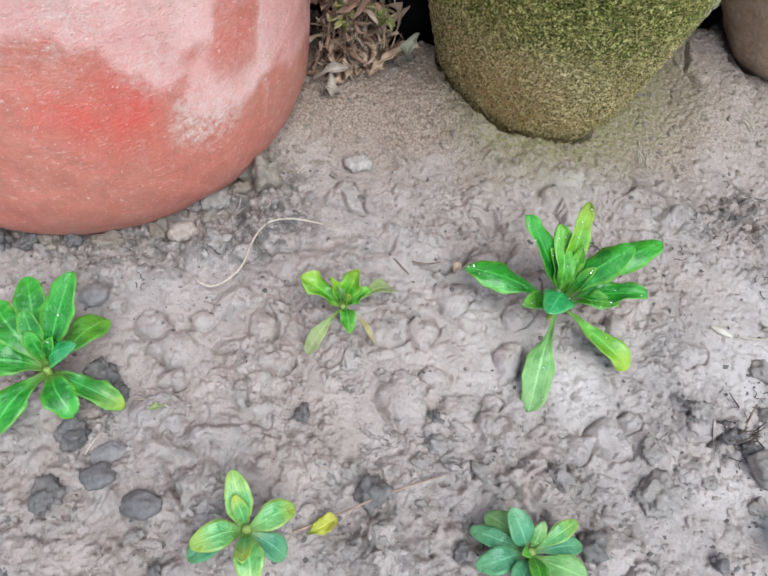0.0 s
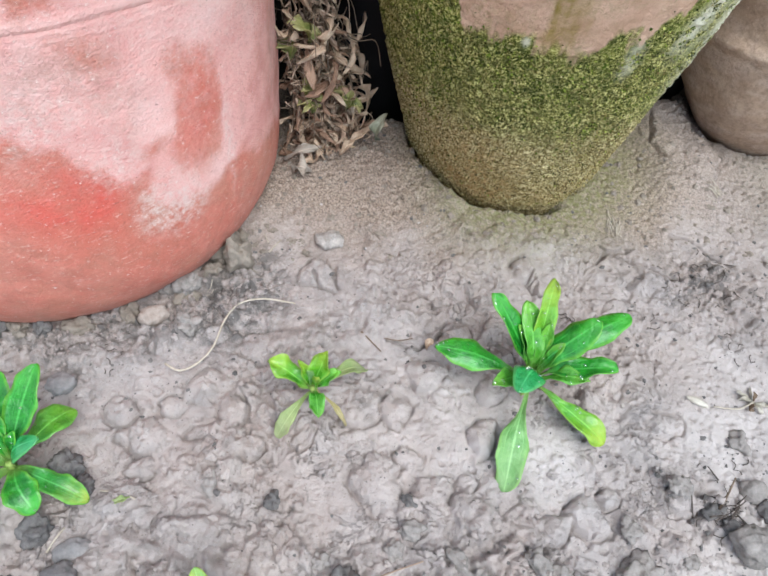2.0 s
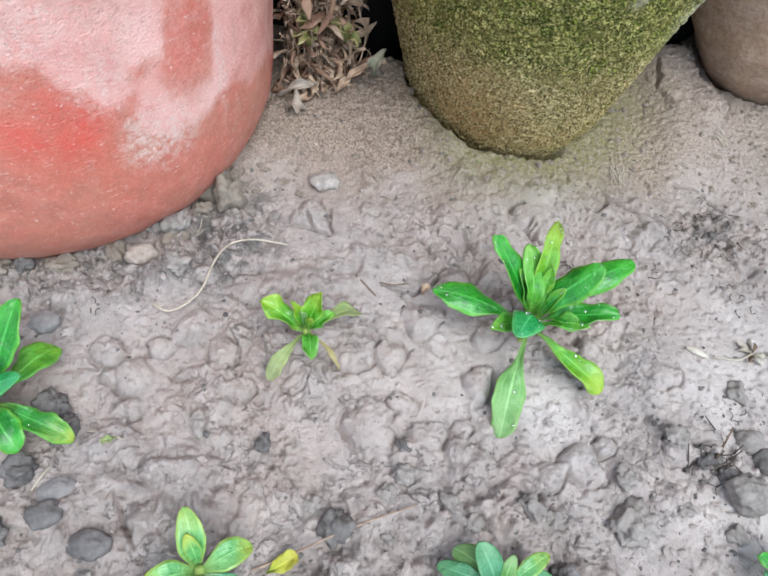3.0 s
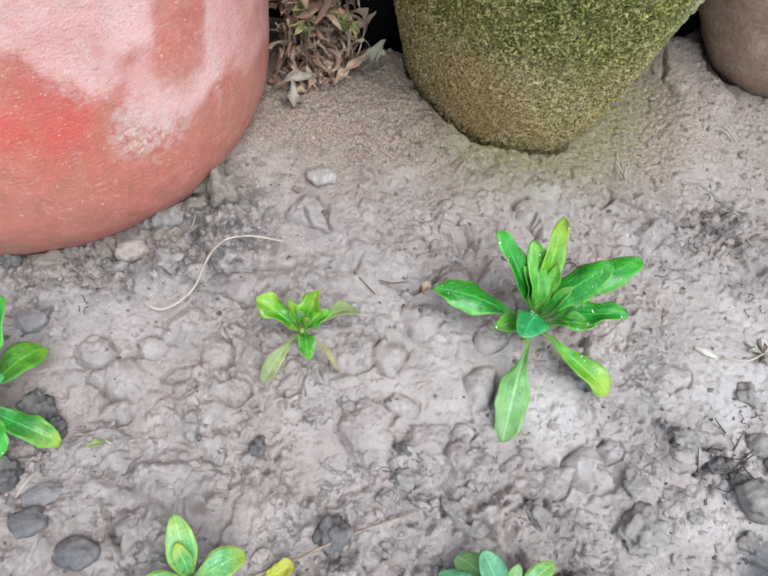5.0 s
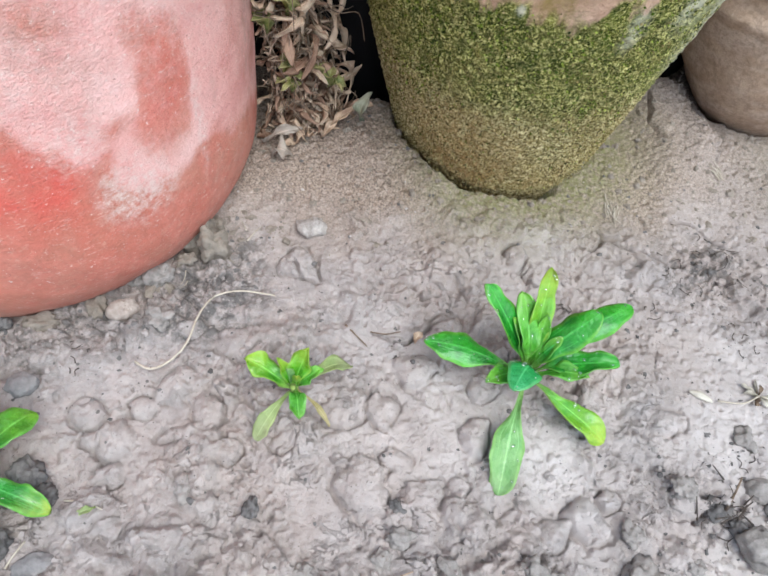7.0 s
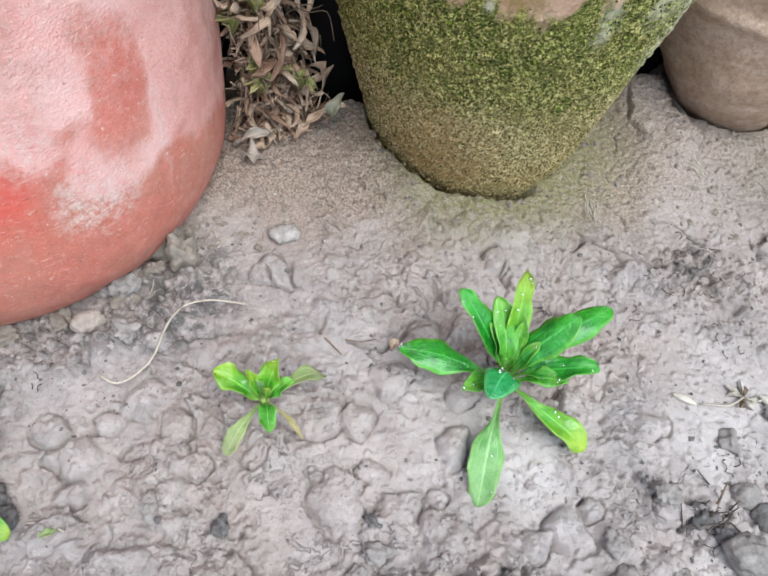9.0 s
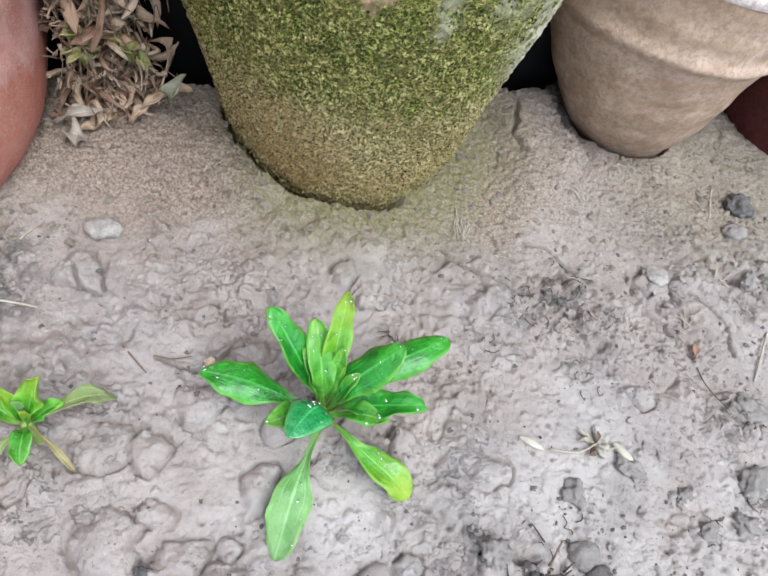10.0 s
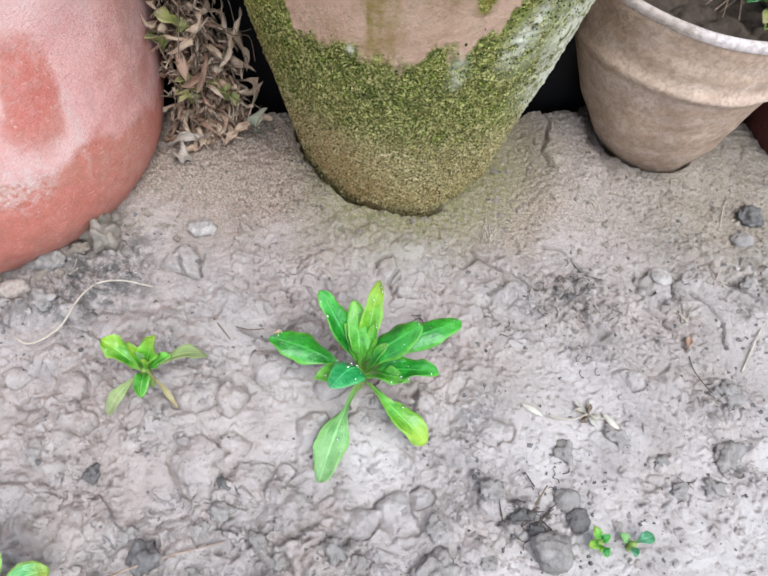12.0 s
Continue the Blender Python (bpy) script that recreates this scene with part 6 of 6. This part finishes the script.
for cx, cy, spread, count in CLUSTERS:
    for k in range(count):
        x, y = cx + rnd.gauss(0, spread * 0.6), cy + rnd.gauss(0, spread * 0.5)
        a, r = rnd.uniform(0, 6.28), rnd.uniform(0.0012, 0.0042)
        litter("twig", "dark bit of rotted root on the soil", "twig", [(x, y), (x + r * math.cos(a), y + r * math.sin(a), 0.003), (x + 2 * r * math.cos(a + 0.5), y + 2 * r * math.sin(a + 0.5))], 0.0004, 0.0002, ROT)
rnd = random.Random(31)
for k in range(16):
    x, y = 0.109 + rnd.gauss(0, 0.008), -0.083 + rnd.gauss(0, 0.007)
    a, r = rnd.choice((0.8, 2.4, 0.3)) + rnd.gauss(0, 0.35), rnd.uniform(0.005, 0.011)
    litter("twig", "thin dark twig in a heap of rotted roots", "twig", [(x, y), (x + r * math.cos(a), y + r * math.sin(a), rnd.uniform(0.001, 0.006))], 0.0006, 0.0003, ROT, 0.002)
litter("twig", "dark twig sticking up from a heap of rotted roots", "twig", [(0.106, -0.082), (0.113, -0.074, 0.004), (0.121, -0.063, 0.010)], 0.0009, 0.0005, TWIG)
litter("root_fibre", "thin dark root running over the silt", "root", [(0.252, 0.041), (0.251, 0.030, 0.001), (0.253, 0.020, 0.001), (0.258, 0.008)], 0.0004, 0.0003, ROT)
litter("root_fibre", "thin dark root along a crack", "root", [(0.152, 0.135), (0.172, 0.129, 0.001), (0.181, 0.114, 0.001), (0.196, 0.107)], 0.0004, 0.0003, ROT)


def fallen_leaf(name, label, x, y, ang, size, width, mat):
    a = radians(ang)
    z = soil_at(x, y)
    ob = part(name, leaf_mesh(name, (0, 0, 0.001), (size * math.cos(a), size * math.sin(a), 0.003), width, arch=0.12, fold=0.4, petiole=0.1, wave=0.25), mat)
    ob.location = (x, y, z + 0.001)
    tagged(ob, label, "leaf")


fallen_leaf("fallen_leaf", "small yellow fallen leaf on the soil", -0.160, -0.128, 25, 0.018, 0.010, YELLOW_LEAF)
fallen_leaf("fallen_leaf", "dry yellowish leaf scrap on rough soil", 0.250, 0.046, 65, 0.012, 0.005, DRY_BROWN)
fallen_leaf("fallen_leaf", "reddish leaf scrap beside the rosette seedling", -0.060, 0.040, 60, 0.008, 0.006, DRY_LEAF)
fallen_leaf("fallen_leaf", "pale green leaf scrap on silt", -0.243, -0.054, 200, 0.009, 0.004, WILTED)


def dried_flower():
    z0 = soil_at(0.162, -0.009)
    flower = thing("dried_flower", "withered seed head with pale husks lying on the soil", "flower", (0.162, -0.009, z0))
    rnd = random.Random(8)
    for k in range(8):
        a, r = k * 0.8 + rnd.uniform(-0.4, 0.4), rnd.uniform(0.006, 0.013)
        part("husk", leaf_mesh("husk", (0, 0, 0.002), (r * math.cos(a), r * math.sin(a), rnd.uniform(0.001, 0.007)), rnd.uniform(0.0014, 0.0035), arch=rnd.uniform(-0.1, 0.4), fold=1.2, petiole=0.1, wave=0.4, roll=rnd.uniform(-1, 1), n=7, m=5), (HUSK, TWIG)[k % 4 == 1], flower)
    part("stem", tube_mesh("stem", [(0, 0, 0.003), (-0.014, -0.005, 0.004), (-0.030, -0.002, 0.003)], 0.0007, 0.0006), STRAW, flower)
    part("seed", lump_mesh("seed", 0.0072, 0.0024, 0.0022, 0.2, 3, 3), SEED, flower, "pale seed husk", (-0.040, 0.002, 0.003)).rotation_euler = (0, 0, -0.6)
    part("seed", lump_mesh("seed", 0.0080, 0.0024, 0.0022, 0.2, 4, 3), SEED, flower, "pale seed husk", (0.016, -0.006, 0.003)).rotation_euler = (0, 0, -0.9)


dried_flower()
